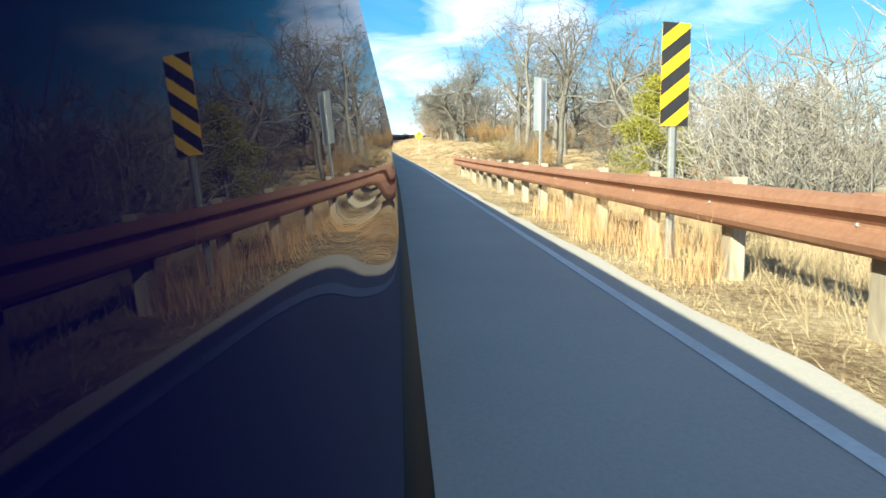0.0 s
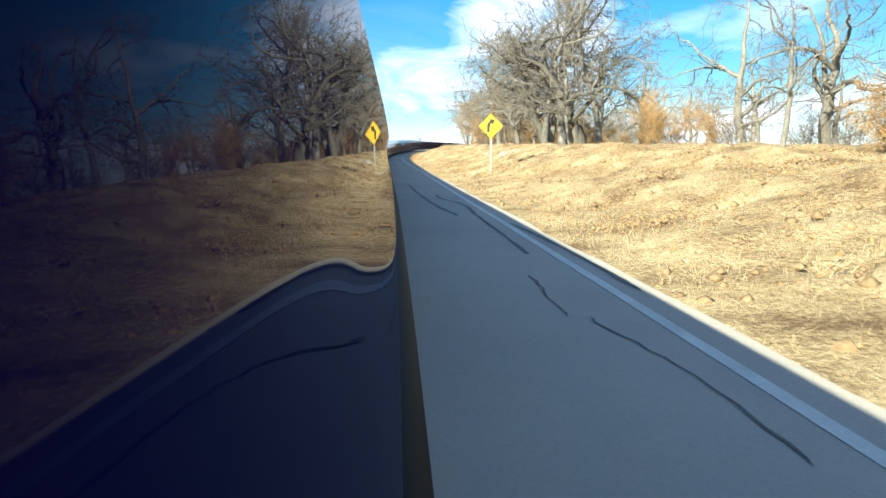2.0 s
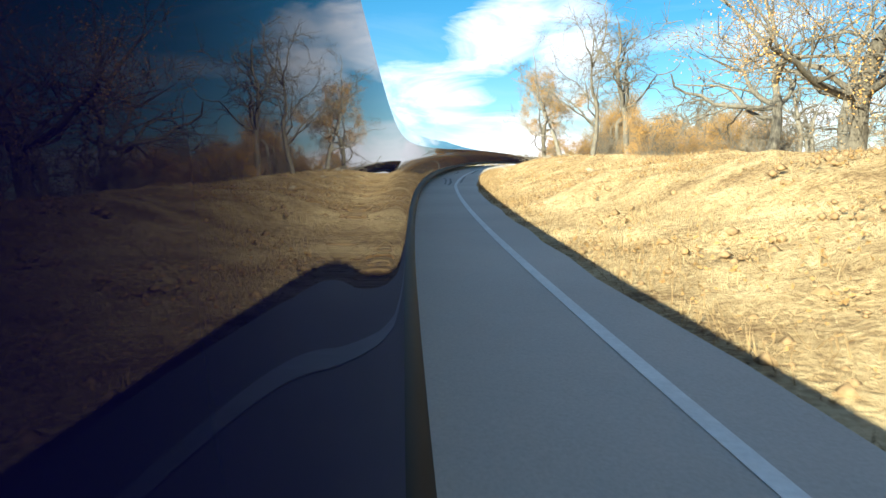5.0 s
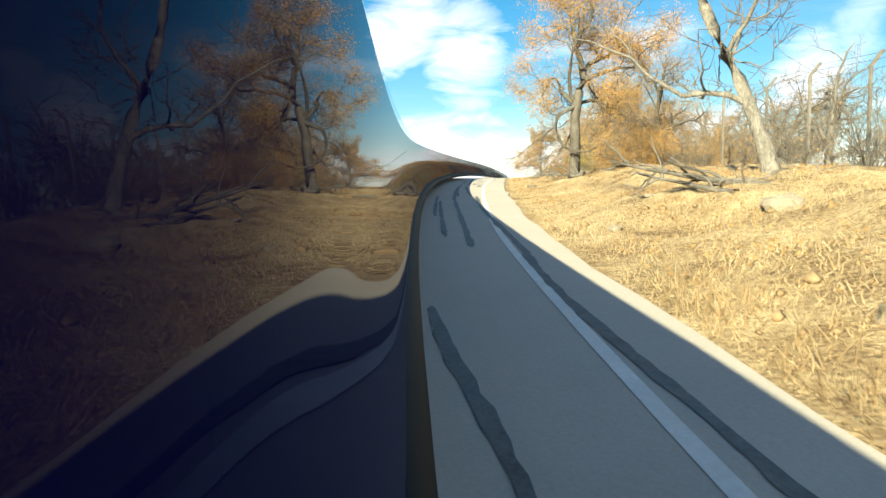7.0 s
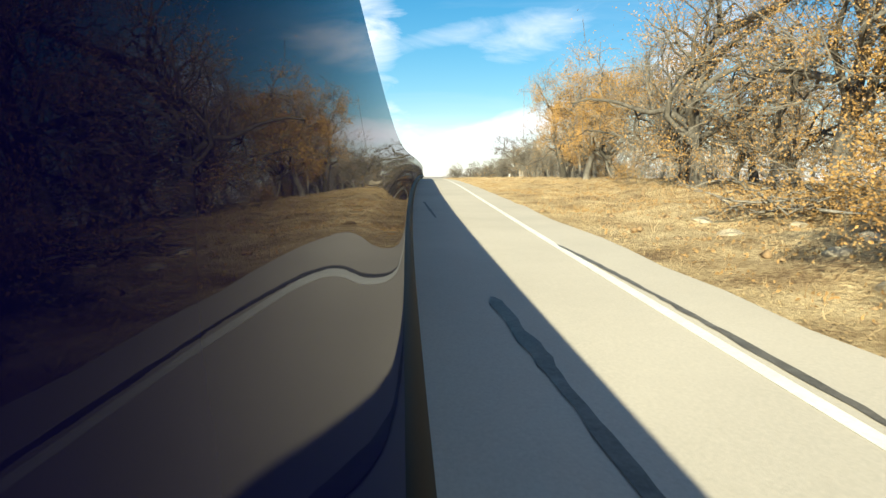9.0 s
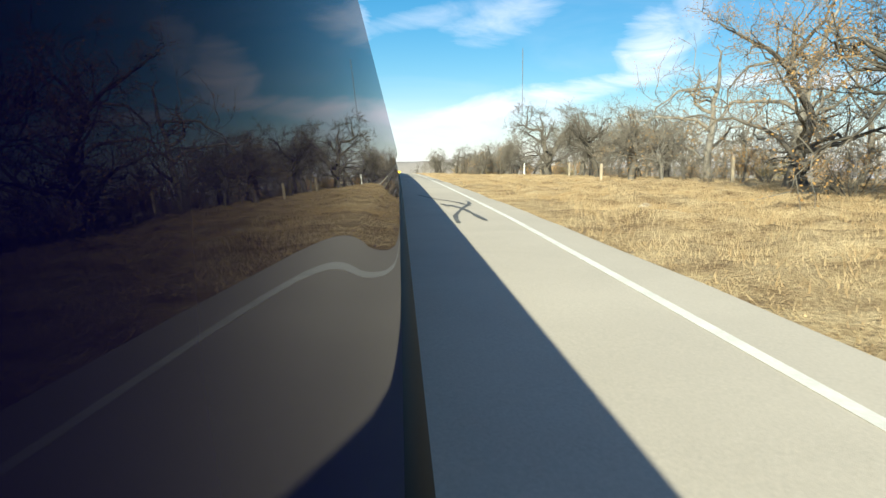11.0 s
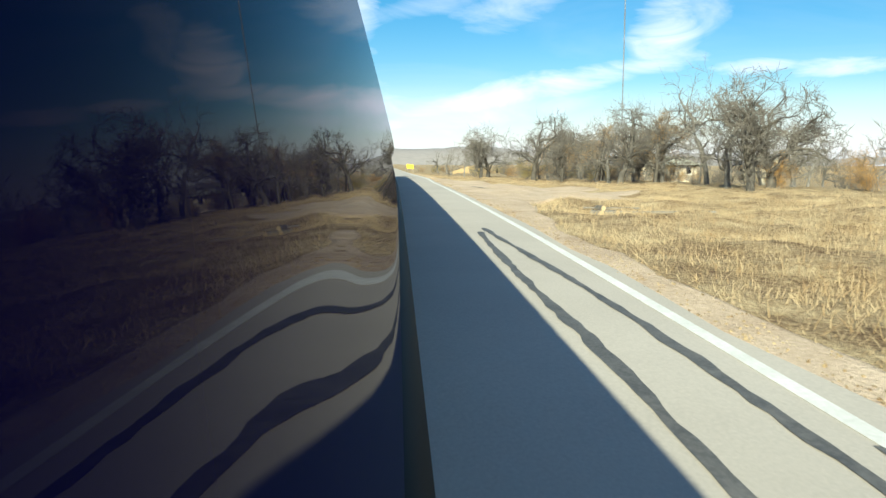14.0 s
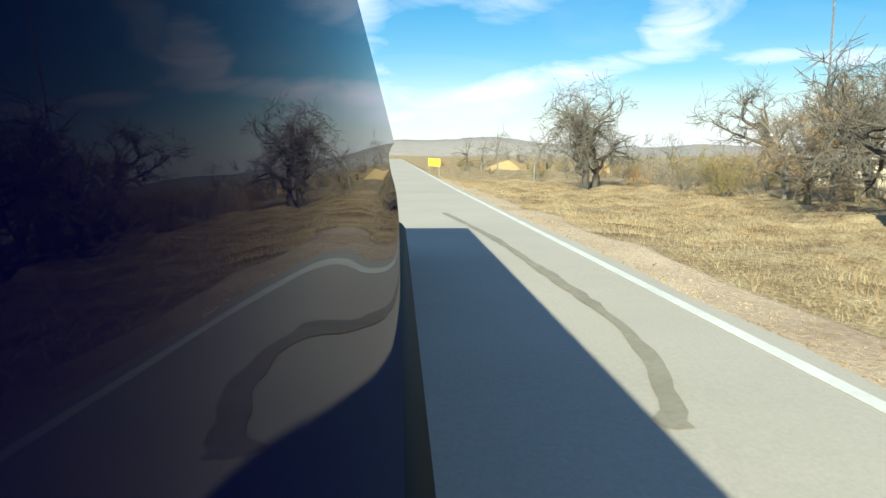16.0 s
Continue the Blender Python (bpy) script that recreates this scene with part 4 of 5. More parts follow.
S0, S1 = -6, 345
blades("short_grass", 1, 260000, (S0, S1), (0.1, 9), (0.04, 0.11), 0.0045, "straw", patch=0.6, label="short dry straw-coloured grass", lean=1.6)
blades("grass_tufts", 2, 120000, (S0, S1), (0.5, 12), (0.05, 0.15), 0.004, "straw", clump=0.14, patch=0.3, label="dry tan grass tufts", lean=1.2)
blades("grass_tufts", 3, 110000, (195, 300), (1.2, 14), (0.07, 0.19), 0.003, "straw", clump=0.3, label="taller dry tan grass", lean=0.9)
blades("tall_grass", 4, 30000, (2, 28), (0.9, 5.5), (0.12, 0.45), 0.0026, "straw", clump=0.22, label="tall pale dry grass behind the guardrail", lean=1.1)
blades("tall_grass", 5, 1500, (5.5, 12), (0.3, 0.9), (0.25, 0.75), 0.0022, "rust_grass", clump=0.1, label="tall reddish dry grass by the guardrail", lean=0.4)
blades("grass_tufts", 6, 50000, (112, 158), (0.2, 6), (0.03, 0.11), 0.0045, "straw", clump=0.22, label="thick dry yellow grass", lean=1.8)


blades("dead_weeds", 7, 60000, (28, 235), (0.5, 9), (0.05, 0.2), 0.0065, "weed", clump=0.16, patch=0.1, label="brown dead weeds among dry grass", lean=1.5)
blades("dead_weeds", 8, 9000, (228, 330), (0.1, 7), (0.04, 0.12), 0.006, "weed", clump=0.12, label="brown dead weeds beside the dirt pull-off", lean=1.8)

blades("dead_weeds", 9, 45000, (50, 132), (1.2, 8), (0.04, 0.16), 0.007, "weed", clump=0.2, patch=0.2, label="brown dead weeds on the road bank", lean=1.8)
blades("dead_weeds", 10, 40000, (212, 345), (0.7, 11), (0.05, 0.2), 0.006, "weed", clump=0.25, patch=0.2, label="brown dead weeds among tall dry grass", lean=1.4)

blades("dead_weeds", 11, 9000, (98, 137), (0.0, 0.7), (0.04, 0.2), 0.006, "weed", clump=0.12, label="dark dead weeds along the road edge", lean=1.2)


def loose_bits(name, seed, s, e, r, lift, mat, label, category):
    """Small angular lumps on the ground, e metres beyond the paved edge, too many to count."""
    rng = np.random.default_rng(seed)
    count = len(s)
    n = e + line_n(s) + paved(s)
    x, y, z = place(s, n, ground_z(s, n) + lift)
    unit = np.array([(1, 0, 0), (0, 1, 0), (-1, 0, 0), (0, -1, 0), (0, 0, 0.8), (0, 0, -0.8)])
    a = rng.uniform(0, 2 * math.pi, count)
    turn = np.stack([np.stack([np.cos(a), -np.sin(a), 0 * a], -1), np.stack([np.sin(a), np.cos(a), 0 * a], -1), np.stack([0 * a, 0 * a, 1 + 0 * a], -1)], 1)
    v = np.einsum("kij,vj->kvi", turn, unit) * r[:, None, None] * rng.uniform(0.6, 1.3, (count, 6, 1)) + np.stack([x, y, z], -1)[:, None]
    f = np.array([(0, 1, 4), (1, 2, 4), (2, 3, 4), (3, 0, 4), (1, 0, 5), (2, 1, 5), (3, 2, 5), (0, 3, 5)])
    faces = (np.arange(count)[:, None, None] * 6 + f[None]).reshape(-1, 3)
    tagged(new(name, fast_mesh(name, v.reshape(-1, 3), faces, M[mat])), label, category, kind="stuff")


def build_bits():
    rng = np.random.default_rng(15)
    s = rng.uniform(0, 330, 16000)
    e = np.abs(rng.normal(0, 0.22, 16000)) + np.where((s > 276) & (s < 296) & (rng.random(16000) < 0.5), rng.uniform(0, 4, 16000), 0)
    loose_bits("gravel_chips", 16, s, e, rng.uniform(0.004, 0.014, 16000), 0.012 + 0.022 * ((s > 232) & (s < 330)), "ground", "loose tan gravel chips along the road edge", "gravel")
    s, e = rng.uniform(40, 185, 34000), 0.15 + 7.5 * rng.random(34000)
    keep = smooth_noise(22, s, e, 0.8) + rng.normal(0, 0.4, 34000) > 0.15 + 0.5 * (s > 118)
    s, e = s[keep], e[keep]
    loose_bits("soil_clods", 17, s, e, 0.014 + 0.065 * rng.random(len(s)) ** 3, 0.014, "clod", "brown soil clods and bark bits on the road bank", "soil")


build_bits()


def build_litter():
    rng = np.random.default_rng(5)
    count = 150000
    s, e = rng.uniform(28, 205, count), 0.3 + 10 * rng.random(count) ** 0.9
    keep = np.sin(s * 0.5 + e) * np.sin(e * 0.8 - s * 0.23) + rng.normal(0, 0.35, count) + 0.5 * ((s > 142) & (s < 192)) > 0.05
    s, e = s[keep], e[keep]
    n = e + line_n(s) + paved(s)
    x, y, z = place(s, n, ground_z(s, n) + 0.02)
    tagged(new("leaf_litter", leaves(6, np.stack([x, y, z], -1), len(s), 0.024, M["litter"], 0.02, "leaf_litter")), "fallen brown leaves scattered on the grass", "leaf litter", kind="stuff")


build_litter()


# ---- stones ----
def stone_mesh(seed):
    bm = bmesh.new()
    bmesh.ops.create_icosphere(bm, subdivisions=2, radius=0.5)
    rng = np.random.default_rng(seed)
    off = Vector(rng.uniform(0, 50, 3))
    for v in bm.verts:
        f = 1 + 0.55 * noise.noise(v.co * 2.3 + off) + 0.2 * noise.noise(v.co * 6 + off)
        v.co = Vector((v.co.x * f * 1.2, v.co.y * f, v.co.z * f * 0.6))
    return bm_mesh("stone", bm, M["rock"])


STONES = [stone_mesh(i) for i in range(4)]


def stone(s, n, size, i=0, turn=0):
    ob = new("stone", STONES[i % 4])
    x, y, z = place(s, n, float(ground_z(s, n)) + size * 0.03)
    ob.matrix_world = Matrix.Translation((float(x), float(y), float(z))) @ pose(0, 0, 0, 0, 0, turn) @ Matrix.Diagonal((size, size, size, 1))
    tagged(ob, "pale weathered stone half sunk in dry grass", "stone", "roadside stones")


for i, (s, n, size) in enumerate(((73, 6.2, 0.4), (74, 6.9, 0.3), (75.5, 4.6, 0.3), (72.6, 5.0, 0.6), (71.8, 5.4, 0.45), (128.5, 3.6, 0.28), (135, 2.6, 0.3), (136.2, 4.8, 0.5), (139.5, 4.1, 0.45), (172.5, 3.9, 0.22),
                                  (173.5, 4.8, 0.28), (175, 4.0, 0.3), (176, 5.4, 0.25), (177.2, 4.5, 0.3), (171.2, 3.6, 0.28), (170, 7.5, 0.35), (178.8, 5.6, 0.25), (174.4, 6.2, 0.22), (216, 4.4, 0.2), (93, 4.0, 0.25))):
    stone(s, n, size, i, i * 47)
rng_s = np.random.default_rng(12)
for i in range(40):
    s_i = float(rng_s.uniform(60, 180))
    stone(s_i, float(line_n(s_i) + paved(s_i) + rng_s.uniform(0.3, 5)), float(rng_s.uniform(0.06, 0.2)), i, i * 31)


# ---- guardrail ----
RAIL_N = 2.5


def build_guardrail():
    ss = np.arange(-14, 29.61, 0.8)
    rail = tagged(new("guardrail"), "rust-brown weathered steel guardrail on grey timber posts", "guardrail")
    prof = [(0.0, 0.735), (-0.02, 0.742), (-0.055, 0.715), (-0.083, 0.675), (-0.083, 0.65), (-0.02, 0.605), (0.0, 0.585), (0.0, 0.57), (-0.02, 0.55), (-0.083, 0.505), (-0.083, 0.48), (-0.055, 0.44), (-0.02, 0.415), (0.0, 0.42)]
    prof = prof + [(n + 0.006, z) for n, z in prof[::-1]]
    part("rail", sweep("rail", ss, prof, M["corten"], n0=RAIL_N, closed=True, smooth=False, caps=True), rail, "rust-brown corrugated steel beam")
    # flat end plate
    part("end_plate", sweep("end_plate", [29.58, 29.64, 29.7], [(-0.09, 0.40), (-0.09, 0.755), (0.02, 0.755), (0.02, 0.40)], M["corten"], n0=RAIL_N, closed=True, smooth=False, caps=True), rail)
    post_me = bm_mesh("post", box((-0.06, -0.1, -0.5), (0.06, 0.1, 0.78), 0.012), M["post"])
    block_me = bm_mesh("block", box((-0.06, -0.09, -0.17), (0.06, 0.09, 0.17), 0.01), M["corten"])
    bolt_me = bm_mesh("bolt", box((-0.008, -0.011, -0.011), (0.008, 0.011, 0.011), 0.003), M["steel"])
    for i in range(23):
        s = 28.6 - 1.905 * i
        for name, me, n, z in (("post", post_me, RAIL_N + 0.2, 0), ("block", block_me, RAIL_N + 0.066, 0.58), ("bolt", bolt_me, RAIL_N - 0.012, 0.578)):
            x, y, h = place(s, n, z)
            ob = part(name, me, rail)
            ob.matrix_world = Matrix.Translation((float(x), float(y), float(h))) @ pose(0, 0, 0, 0, 0, -math.degrees(float(base(s)[3])))


build_guardrail()


# ---- signs ----
def u_post(height, width=0.045):
    bm = box((-width / 2, 0.0, -0.4), (width / 2, 0.012, height))
    for sx in (-1, 1):
        b2 = box((sx * width / 2 - 0.006, 0.008, -0.4), (sx * width / 2 + 0.006, 0.035, height))
        tmp = bpy.data.meshes.new("tmp")
        b2.to_mesh(tmp)
        b2.free()
        bm.from_mesh(tmp)
        bpy.data.meshes.remove(tmp)
    return bm_mesh("post", bm, M["steel"])


def slab(outline, y0, y1, mat, name):
    """A plate with the outline (x, z), from y0 to y1."""
    bm = bmesh.new()
    vs = [bm.verts.new((x, y0, z)) for x, z in outline]
    f = bm.faces.new(vs)
    got = bmesh.ops.extrude_face_region(bm, geom=[f])
    bmesh.ops.translate(bm, vec=(0, y1 - y0, 0), verts=[g for g in got["geom"] if isinstance(g, bmesh.types.BMVert)])
    bmesh.ops.recalc_face_normals(bm, faces=bm.faces)
    return bm_mesh(name, bm, mat)


def clip_band(x0, x1, z0, z1, c0, c1, slope):
    """The part of a slanting band c0 < z + slope * x < c1 inside a rectangle."""
    poly = [(x0, z0), (x1, z0), (x1, z1), (x0, z1)]
    for sign, c in ((1, c0), (-1, c1)):
        out = []
        for (xa, za), (xb, zb) in zip(poly, poly[1:] + poly[:1]):
            da, db = sign * (za + slope * xa - c), sign * (zb + slope * xb - c)
            if da >= 0:
                out.append((xa, za))
            if da * db < 0:
                f = da / (da - db)
                out.append((xa + f * (xb - xa), za + f * (zb - za)))
        poly = out
        if not poly:
            return None
    return poly if len(poly) > 2 else None


def object_marker(s, n, turn, top, facing, label):
    ob = thing("object_marker", s, n, 0, turn, label, "road sign", on_ground=False)
    x0, x1, z0, z1 = -0.152, 0.152, top - 0.95, top
    part("plate", slab([(x0, z0), (x1, z0), (x1, z1), (x0, z1)], -0.004, 0.0, M["sign_back"] if not facing else M["yellow"], "plate"), ob, "yellow plate" if facing else "bare grey plate back")
    if facing:
        for i in range(-4, 5):
            c = z0 + 0.12 + i * 0.27
            band = clip_band(x0, x1, z0, z1, c, c + 0.135, -0.75)
            if band:
                part("stripe", slab(band, -0.008, -0.0045, M["black"], "stripe"), ob, "black slanting stripe")
        part("back", slab([(x0 + 0.004, z0 + 0.004), (x1 - 0.004, z0 + 0.004), (x1 - 0.004, z1 - 0.004), (x0 + 0.004, z1 - 0.004)], 0.0005, 0.003, M["sign_back"], "back"), ob)
    post = part("post", u_post(top - 0.03), ob, "galvanised steel channel post")
    post.location = (0, 0.006, 0) if facing else (0, -0.045, 0)
    if facing:
        p2 = part("post", u_post(z0 + 0.2), ob, "galvanised steel channel post")
        p2.location = (0.05, 0.05, 0)


object_marker(6.85, 2.6, 14, 2.17, True, "yellow and black striped object marker behind the guardrail")
object_marker(13.4, 2.62, 30, 2.32, False, "grey back of an object marker behind the guardrail")


def curve_sign(s, n):
    ob = thing("curve_sign", s, n, -0.12, -3, "yellow diamond warning sign with a black right-curve arrow", "road sign", on_ground=False)
    c, r = 1.93, 0.42
    part("plate", slab([(0, c - r), (r, c), (0, c + r), (-r, c)], -0.004, 0, M["yellow"], "plate"), ob, "yellow diamond plate")
    part("back", slab([(0, c - r + 0.01), (r - 0.01, c), (0, c + r - 0.01), (-r + 0.01, c)], 0.0005, 0.003, M["sign_back"], "back"), ob)
    a, b = r - 0.018, r - 0.034
    for i, (p, q) in enumerate((((0, -1), (1, 0)), ((1, 0), (0, 1)), ((0, 1), (-1, 0)), ((-1, 0), (0, -1)))):
        part("border", slab([(p[0] * a, c + p[1] * a), (q[0] * a, c + q[1] * a), (q[0] * b, c + q[1] * b), (p[0] * b, c + p[1] * b)], -0.0075, -0.0045, M["black"], "border"), ob, "thin black border")
    # arrow: an upright stem that bends to the right, and a head
    mid = []
    for k in range(10):
        f = k / 9
        ang = f * math.radians(58)
        mid.append((-0.09 + 0.19 * (1 - math.cos(ang)), -0.02 + 0.19 * math.sin(ang), ang))
    line = [(-0.09, -0.21, 0.0)] + mid
    w = 0.05
    left = [(x - math.cos(g) * w, c + z + math.sin(g) * w) for x, z, g in line]
    right = [(x + math.cos(g) * w, c + z - math.sin(g) * w) for x, z, g in line]
    part("arrow", slab(right + left[::-1], -0.0078, -0.0048, M["black"], "arrow"), ob, "black bent arrow")
    x, z, g = line[-1]
    d, e = (math.sin(g), math.cos(g)), (math.cos(g), -math.sin(g))
    part("arrow_head", slab([(x - e[0] * 0.125, c + z - e[1] * 0.125), (x + e[0] * 0.125, c + z + e[1] * 0.125), (x + d[0] * 0.17, c + z + d[1] * 0.17)], -0.0078, -0.0048, M["black"], "arrow_head"), ob)
    part("post", u_post(c + r - 0.06), ob, "galvanised steel channel post").location = (0, 0.006, 0)


curve_sign(66.4, 3.5)


def two_post_sign(s, n):
    ob = thing("park_sign", s, n, -0.85, 0, "yellow sign panel on two wooden posts beside the road", "road sign", on_ground=False)
    part("panel", slab([(-0.4, 1.22), (0.4, 1.16), (0.4, 1.66), (-0.4, 1.74)], -0.03, 0.01, M["yellow"], "panel"), ob, "yellow panel")
    for x in (-0.33, 0.33):
        part("post", bm_mesh("post", box((x - 0.04, 0.015, -0.5), (x + 0.04, 0.095, 1.78), 0.01), M["post"]), ob, "pale timber post")


two_post_sign(346, 2.5)


def small_sign(s, n):
    ob = thing("delineator", s, n, 0, 0, "small white round marker on a thin steel post", "road marker")
    c = 1.15
    part("disc", slab([(0.2 * math.cos(k * math.pi / 10), c + 0.2 * math.sin(k * math.pi / 10)) for k in range(20)], -0.006, 0, M["white"], "disc"), ob, "white disc")
    part("post", u_post(c + 0.1, 0.04), ob).location = (0, 0.004, 0)


small_sign(194, -7.4)


# ---- fences ----
def fence_post(s, n, height, kind_):
    if kind_ == "pale":
        ob = thing("fence_post", s, n, 0, 0, "short pale wooden fence post in dry grass", "fence post", "pale fence posts")
        bm = box((-0.06, -0.06, -0.2), (0.06, 0.06, height), 0.015)
        part("shaft", bm_mesh("shaft", bm, M["white"] if height > 1.1 else M["post"]), ob)


for s, n, h in ((252, 11.6, 1.0), (241.5, 13.2, 1.1), (277, 13.25, 1.15), (282, 20, 1.2), (236, 9.2, 0.9), (230, 12.5, 1.0), (271, 14.5, 1.0)):
    fence_post(s, n, h, "pale")


def wire_fence():
    ob = tagged(new("wire_fence"), "dark steel fence with angled post tops and barbed strands", "fence")
    posts = [(141 + 3.1 * i, 9.5 + 0.15 * math.sin(i * 2.1)) for i in range(6)]
    bm = box((-0.03, -0.03, -0.3), (0.03, 0.03, 2.3))
    arm = box((-0.03, -0.03, 0), (0.03, 0.03, 0.45))
    post_me = bm_mesh("post", bm, M["bark"])
    arm_me = bm_mesh("arm", arm, M["bark"])
    tops = []
    for s, n in posts:
        x, y, z = (float(v) for v in place(s, n, float(ground_z(s, n))))
        p = part("post", post_me, ob)
        p.matrix_world = Matrix.Translation((x, y, z))
        a = part("arm", arm_me, p)
        a.matrix_basis = Matrix.Translation((0, 0, 2.28)) @ pose(0, 0, 0, 0, 40, 0)
        tops.append((x, y, z))
    for h, dx in ((0.5, 0), (1.1, 0), (1.7, 0), (2.2, 0), (2.42, 0.13), (2.58, 0.26)):
        pts = [(x + dx, y, z + h) for x, y, z in tops]
        part("strand", tube_mesh("strand", [(np.array(pts), np.full(len(pts), 0.006), 3)], M["tar"]), ob)


wire_fence()


# ---- fallen wood ----
def timber_board(s0, s1, n):
    ob = tagged(new("timber_board"), "pale weathered timber board lying behind the guardrail end", "board")
    ob.matrix_world = Matrix.Identity(4)
    zs = [float(ground_z(s, n)) for s in (s0, s1)]
    z = min(zs) - 0.02
    part("plank", sweep("plank", np.linspace(s0, s1, 5), [(-0.02, z), (-0.022, z + 0.15), (0.018, z + 0.155), (0.02, z)], M["board"], n0=n, closed=True, smooth=False, caps=True), ob)


timber_board(28.0, 30.4, 2.9)


def fallen_branch(s, n, length, girth, turn, seed, sides=9, label="fallen bare grey branch on dry grass"):
    rng = np.random.default_rng(seed)
    lines = []
    p, _ = crooked(rng, (0, 0, girth * 0.6), (1, 0, 0.03), length, 8, 0.14)
    p[:, 2] = np.abs(p[:, 2]) * 0.6 + girth * 0.5
    lines.append((p, np.linspace(girth, girth * 0.25, 9), 6))
    if not sides:
        p[:, 1] *= 0.15
        p[:, 2] = girth * 0.4
    for _ in range(sides):
        i = int(rng.integers(1, 8))
        d = p[i] - p[i - 1]
        d /= np.linalg.norm(d)
        q, _ = crooked(rng, p[i], turned_away(rng, d, rng.uniform(0.5, 1.1)), length * rng.uniform(0.15, 0.45), 5, 0.22)
        q[:, 2] = np.abs(q[:, 2]) + 0.02
        lines.append((q, np.linspace(girth * 0.4, 0.006, 6), 4))
    ob = new("fallen_branch")
    x, y, z = place(s, n, float(ground_z(s, n)) - 0.02)
    ob.matrix_world = Matrix.Translation((float(x), float(y), float(z))) @ pose(0, 0, 0, 0, 0, turn)
    part("limb", tube_mesh("limb", lines[:1], M["bark"]), ob)
    for ln in lines[1:]:
        part("side_branch", tube_mesh("side_branch", [ln], M["bark"]), ob)
    tagged(ob, label, "branch", "fallen branches")


for a in ((140.5, 4.0, 2.6, 0.05, 70, 1), (141.5, 4.9, 2.4, 0.06, 150, 2), (142.2, 4.4, 2.0, 0.04, 20, 3), (157, 4.5, 1.2, 0.05, 200, 4), (156, 5.4, 1.3, 0.07, 330, 5), (283.2, 3.1, 3.6, 0.022, 72, 6, 0),
          (41.5, 6.0, 2.2, 0.05, 120, 7), (39, 6.6, 2.0, 0.04, 40, 8), (68, 5.6, 1.8, 0.04, 10, 9), (153.5, 4.4, 1.4, 0.08, 100, 10), (86, 3.6, 1.1, 0.02, 80, 11), (161, 5.2, 2.0, 0.05, 60, 12), (163, 4.6, 1.5, 0.04, 170, 13),
          (133.5, 6.4, 3.4, 0.07, 110, 14)):
    fallen_branch(*a)


def cut_log(s, n, length, girth, turn, z=0.0):
    ob = thing("cut_log", s, n, z, turn, "sawn grey log with pale yellow cut ends on dry grass", "log", "sawn logs")
    ys = np.linspace(-length / 2, length / 2, 6)
    rng = np.random.default_rng(int(s * 10))
    pts = np.stack([rng.normal(0, 0.015, 6), ys, np.full(6, girth)], -1)
    part("shaft", tube_mesh("shaft", [(pts, girth * rng.uniform(0.92, 1.06, 6), 10)], M["bark"]), ob)
    for k in (0, -1):
        disc = [(pts[k][0] + girth * math.cos(j * math.pi / 5), girth + girth * math.sin(j * math.pi / 5)) for j in range(10)]
        part("cut_end", slab(disc, float(ys[k]) - 0.004, float(ys[k]) + 0.004, M["straw"], "cut_end"), ob, "pale yellow sawn face")


for a in ((154.3, 2.95, 0.6, 0.042, -48), (273.3, 3.75, 0.3, 0.055, 20), (273.5, 3.9, 0.3, 0.05, -14), (273.2, 3.98, 0.34, 0.06, 36), (273.4, 3.84, 0.3, 0.05, 8, 0.1), (274.4, 5.4, 2.2, 0.035, 84), (275.2, 4.6, 1.2, 0.02, 75)):
    cut_log(*a)


def brush_pile(s, n):
    lines, tips = [], []
    rng = np.random.default_rng(77)
    for _ in range(150):
        a = rng.uniform(0, 2 * math.pi)
        st = np.array([rng.normal(0, 0.8), rng.normal(0, 0.6), rng.uniform(0, 0.5)])
        p, _ = crooked(rng, st, (math.cos(a), math.sin(a), rng.uniform(-0.1, 0.4)), rng.uniform(0.6, 1.7), 4, 0.2)
        p[:, 2] = np.abs(p[:, 2])
        lines.append((p, np.linspace(rng.uniform(0.008, 0.03), 0.005, 5), 4))
        tips += list(p)
    ob = thing("brush_pile", s, n, 0, 0, "heaped dead branches with brown leaves", "brush pile")
    tagged(part("branch", tube_mesh("branch", lines, M["bark"]), ob), kind="stuff")
    part("foliage", leaves(78, np.array(tips), 5000, 0.032, M["litter"], 0.1), ob, "dead brown leaves")


brush_pile(176.5, 6.6)
brush_pile(38, 5.8)


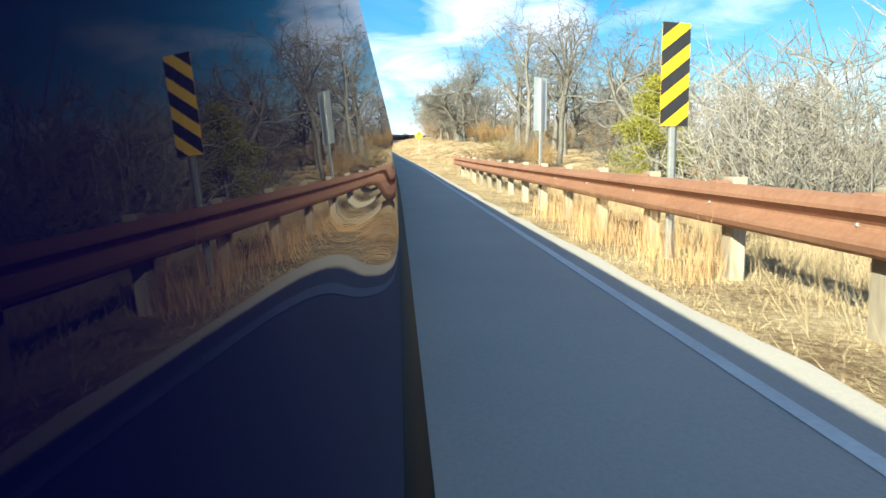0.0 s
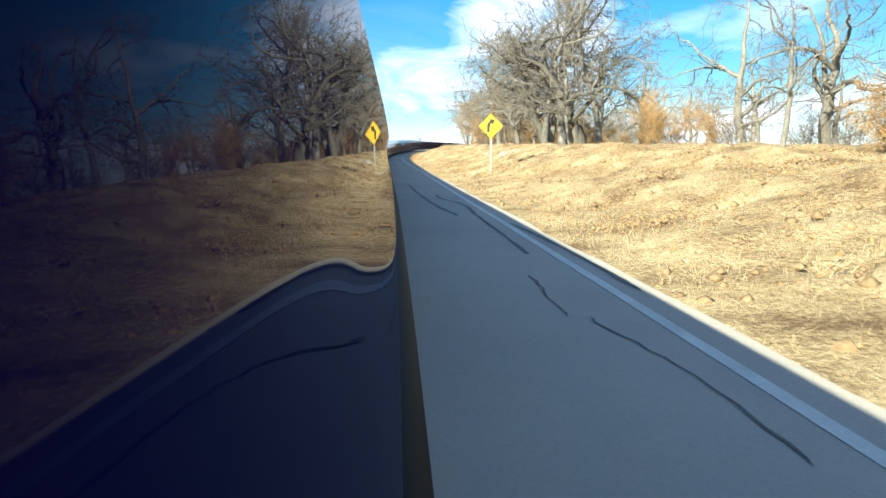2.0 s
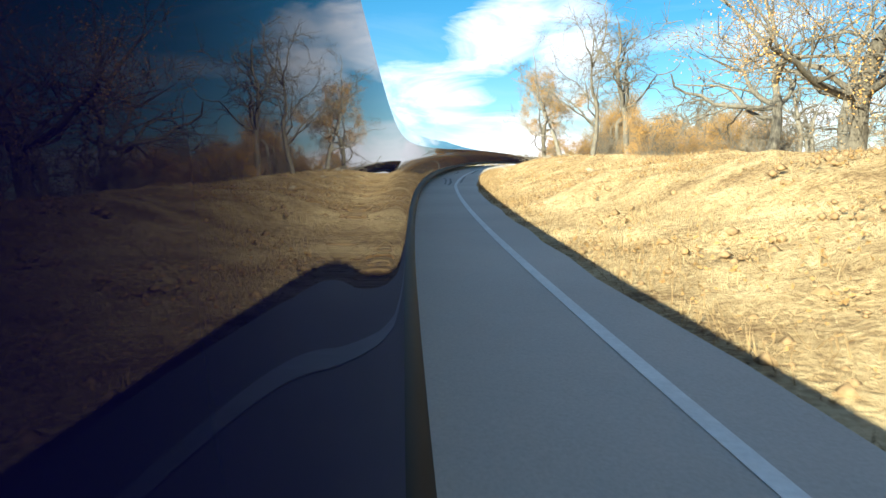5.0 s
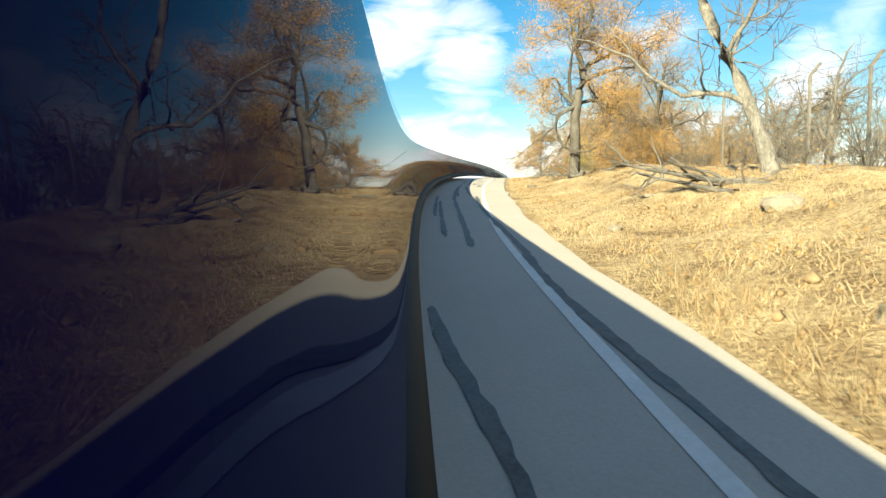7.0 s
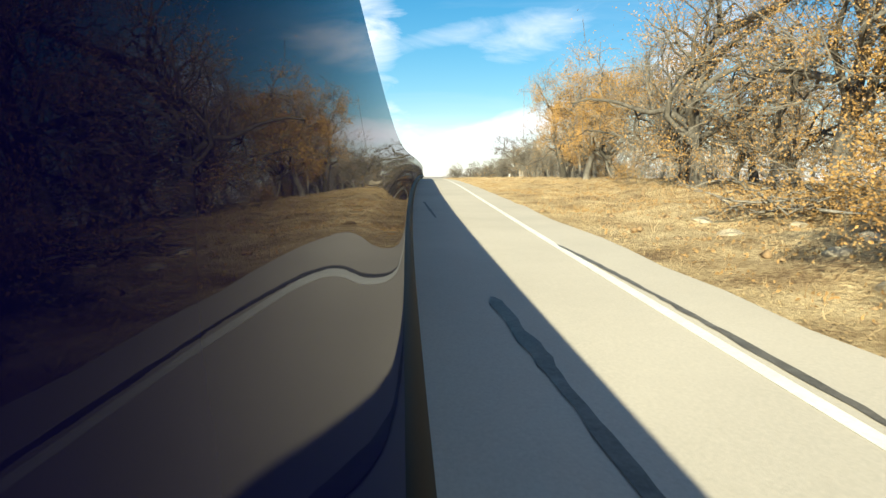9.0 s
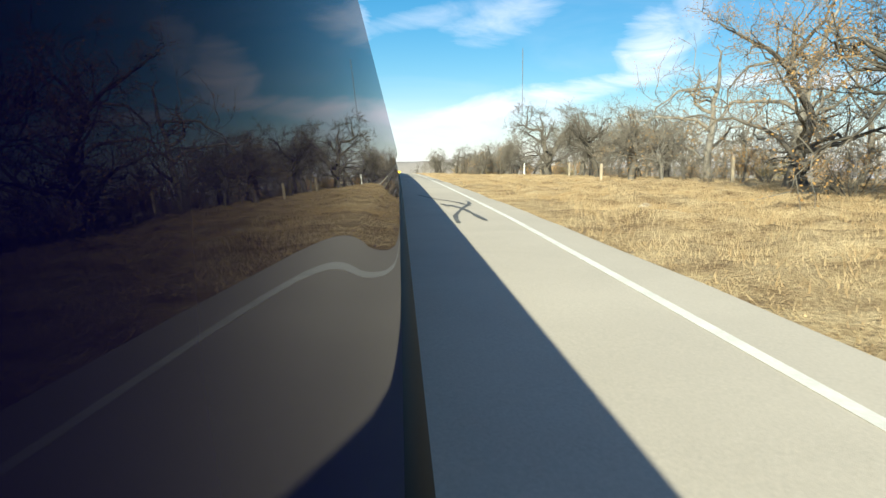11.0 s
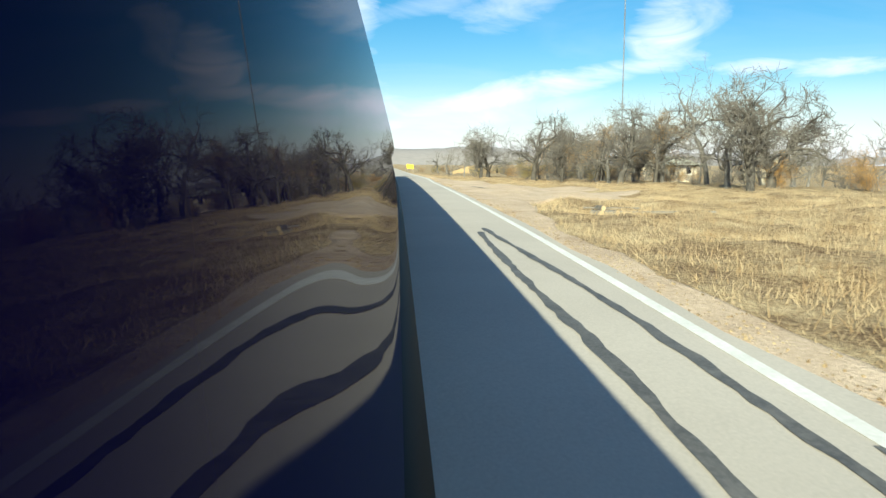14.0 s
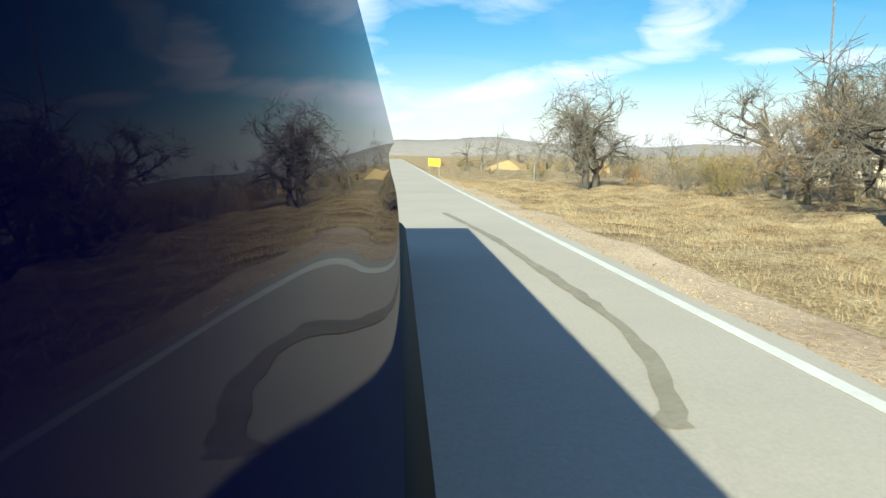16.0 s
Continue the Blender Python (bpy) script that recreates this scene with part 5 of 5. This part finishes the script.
# ---- buildings among the trees ----
def hut(s, n, turn, w, d, h, roof_h, roof_mat, over, label, sink=0.0):
    ob = thing("building", s, n, -sink, turn, label, "building")
    t = 0.15
    for name, lo, hi in (("wall", (-w / 2, -d / 2, -1.5), (w / 2, -d / 2 + t, h)), ("wall", (-w / 2, d / 2 - t, -1.5), (w / 2, d / 2, h)),
                         ("wall", (-w / 2, -d / 2 + t, -1.5), (-w / 2 + t, d / 2 - t, h)), ("wall", (w / 2 - t, -d / 2 + t, -1.5), (w / 2, d / 2 - t, h))):
        part(name, bm_mesh("wall", box(lo, hi), M["wall"]), ob, "pale plastered wall")
    a, b = w / 2 + over, d / 2 + over
    bm = bmesh.new()
    v = [bm.verts.new(p) for p in ((-a, -b, h), (a, -b, h), (a, b, h), (-a, b, h), (-a * 0.45, 0, h + roof_h), (a * 0.45, 0, h + roof_h))]
    for f in ((0, 1, 5, 4), (1, 2, 5), (2, 3, 4, 5), (3, 0, 4), (3, 2, 1, 0)):
        bm.faces.new([v[i] for i in f])
    part("roof", bm_mesh("roof", bm, roof_mat), ob, "low hipped roof")
    if w > 3:
        part("fascia", bm_mesh("fascia", box((-a, -b - 0.03, h - 0.18), (a, -b, h + 0.02)), M["trim"]), ob, "dark eaves board")
    k = max(2, int(w // 3)) if w > 3 else 0
    for i in range(k):
        x = -w / 2 + w * (i + 0.5) / k
        win = part("window", bm_mesh("window", box((x - 0.4, -d / 2 - 0.02, 1.0), (x + 0.4, -d / 2 - 0.003, 2.0)), M["glass"]), ob, "dark window")
        part("frame", bm_mesh("frame", box((x - 0.48, -d / 2 - 0.03, 0.92), (x + 0.48, -d / 2 - 0.003, 1.0)), M["white"]), win)


hut(352, 36, 20, 5.2, 4.0, 2.1, 1.1, M["pale_roof"], 0.5, "small pale building with a greenish roof among trees")
hut(392, 15.5, 60, 11.0, 6.0, 0.9, 1.5, M["roof"], 0.6, "long low building with a tan roof behind trees", 1.2)
hut(392, 27, 70, 9.0, 6.0, 0.9, 1.5, M["roof"], 0.6, "long low building with a tan roof and dark eaves", 1.2)
hut(300, 20.8, 10, 1.3, 1.2, 1.5, 0.3, M["pale_roof"], 0.1, "tiny white kiosk among bare trees")


# ---- far mast and hills ----
def mast(s, n, height):
    ob = thing("radio_mast", s, n, -0.1, 0, "thin grey radio mast among the trees", "mast")
    w = 0.05
    lines = []
    for k in range(3):
        a = k * 2 * math.pi / 3
        lines.append((np.array([(w * math.cos(a), w * math.sin(a), z) for z in np.linspace(0, height, 8)]), np.full(8, 0.02), 4))
    part("mast_leg", tube_mesh("mast_leg", lines, M["tar"]), ob)
    br = []
    for i in range(int(height / 0.4)):
        for k in range(3):
            a, b = k * 2 * math.pi / 3, (k + 1) * 2 * math.pi / 3
            br.append((np.array([(w * math.cos(a), w * math.sin(a), i * 0.4), (w * math.cos(b), w * math.sin(b), i * 0.4 + 0.4)]), np.full(2, 0.008), 3))
    part("bracing", tube_mesh("bracing", br, M["sign_back"]), ob)


mast(338, 25, 24)


def hills():
    rng = np.random.default_rng(4)
    xs = np.linspace(-1900, 2600, 120)
    prof = 34 + 14 * np.sin(xs / 420 + 1) + 9 * np.sin(xs / 170) + 5 * np.sin(xs / 61 + 2) + rng.normal(0, 1.2, 120)
    verts, faces = [], []
    for i, x in enumerate(xs):
        for d, f in ((2300, -0.4), (2450, 0.35), (2600, 0.8), (2750, 1.0), (3100, 0.2)):
            px, py, pz = place(290 + d, 0, 0)
            verts.append((float(px) + x * math.cos(radians(18)) , float(py) - x * math.sin(radians(18)), 4 + prof[i] * f))
    for i in range(119):
        for j in range(4):
            a = i * 5 + j
            faces.append((a, a + 5, a + 6, a + 1))
    tagged(new("backdrop_hills", mesh_of("backdrop_hills", verts, faces, M["hill"], True)), "low hazy brown hills on the horizon", "hills", kind="structure")


hills()
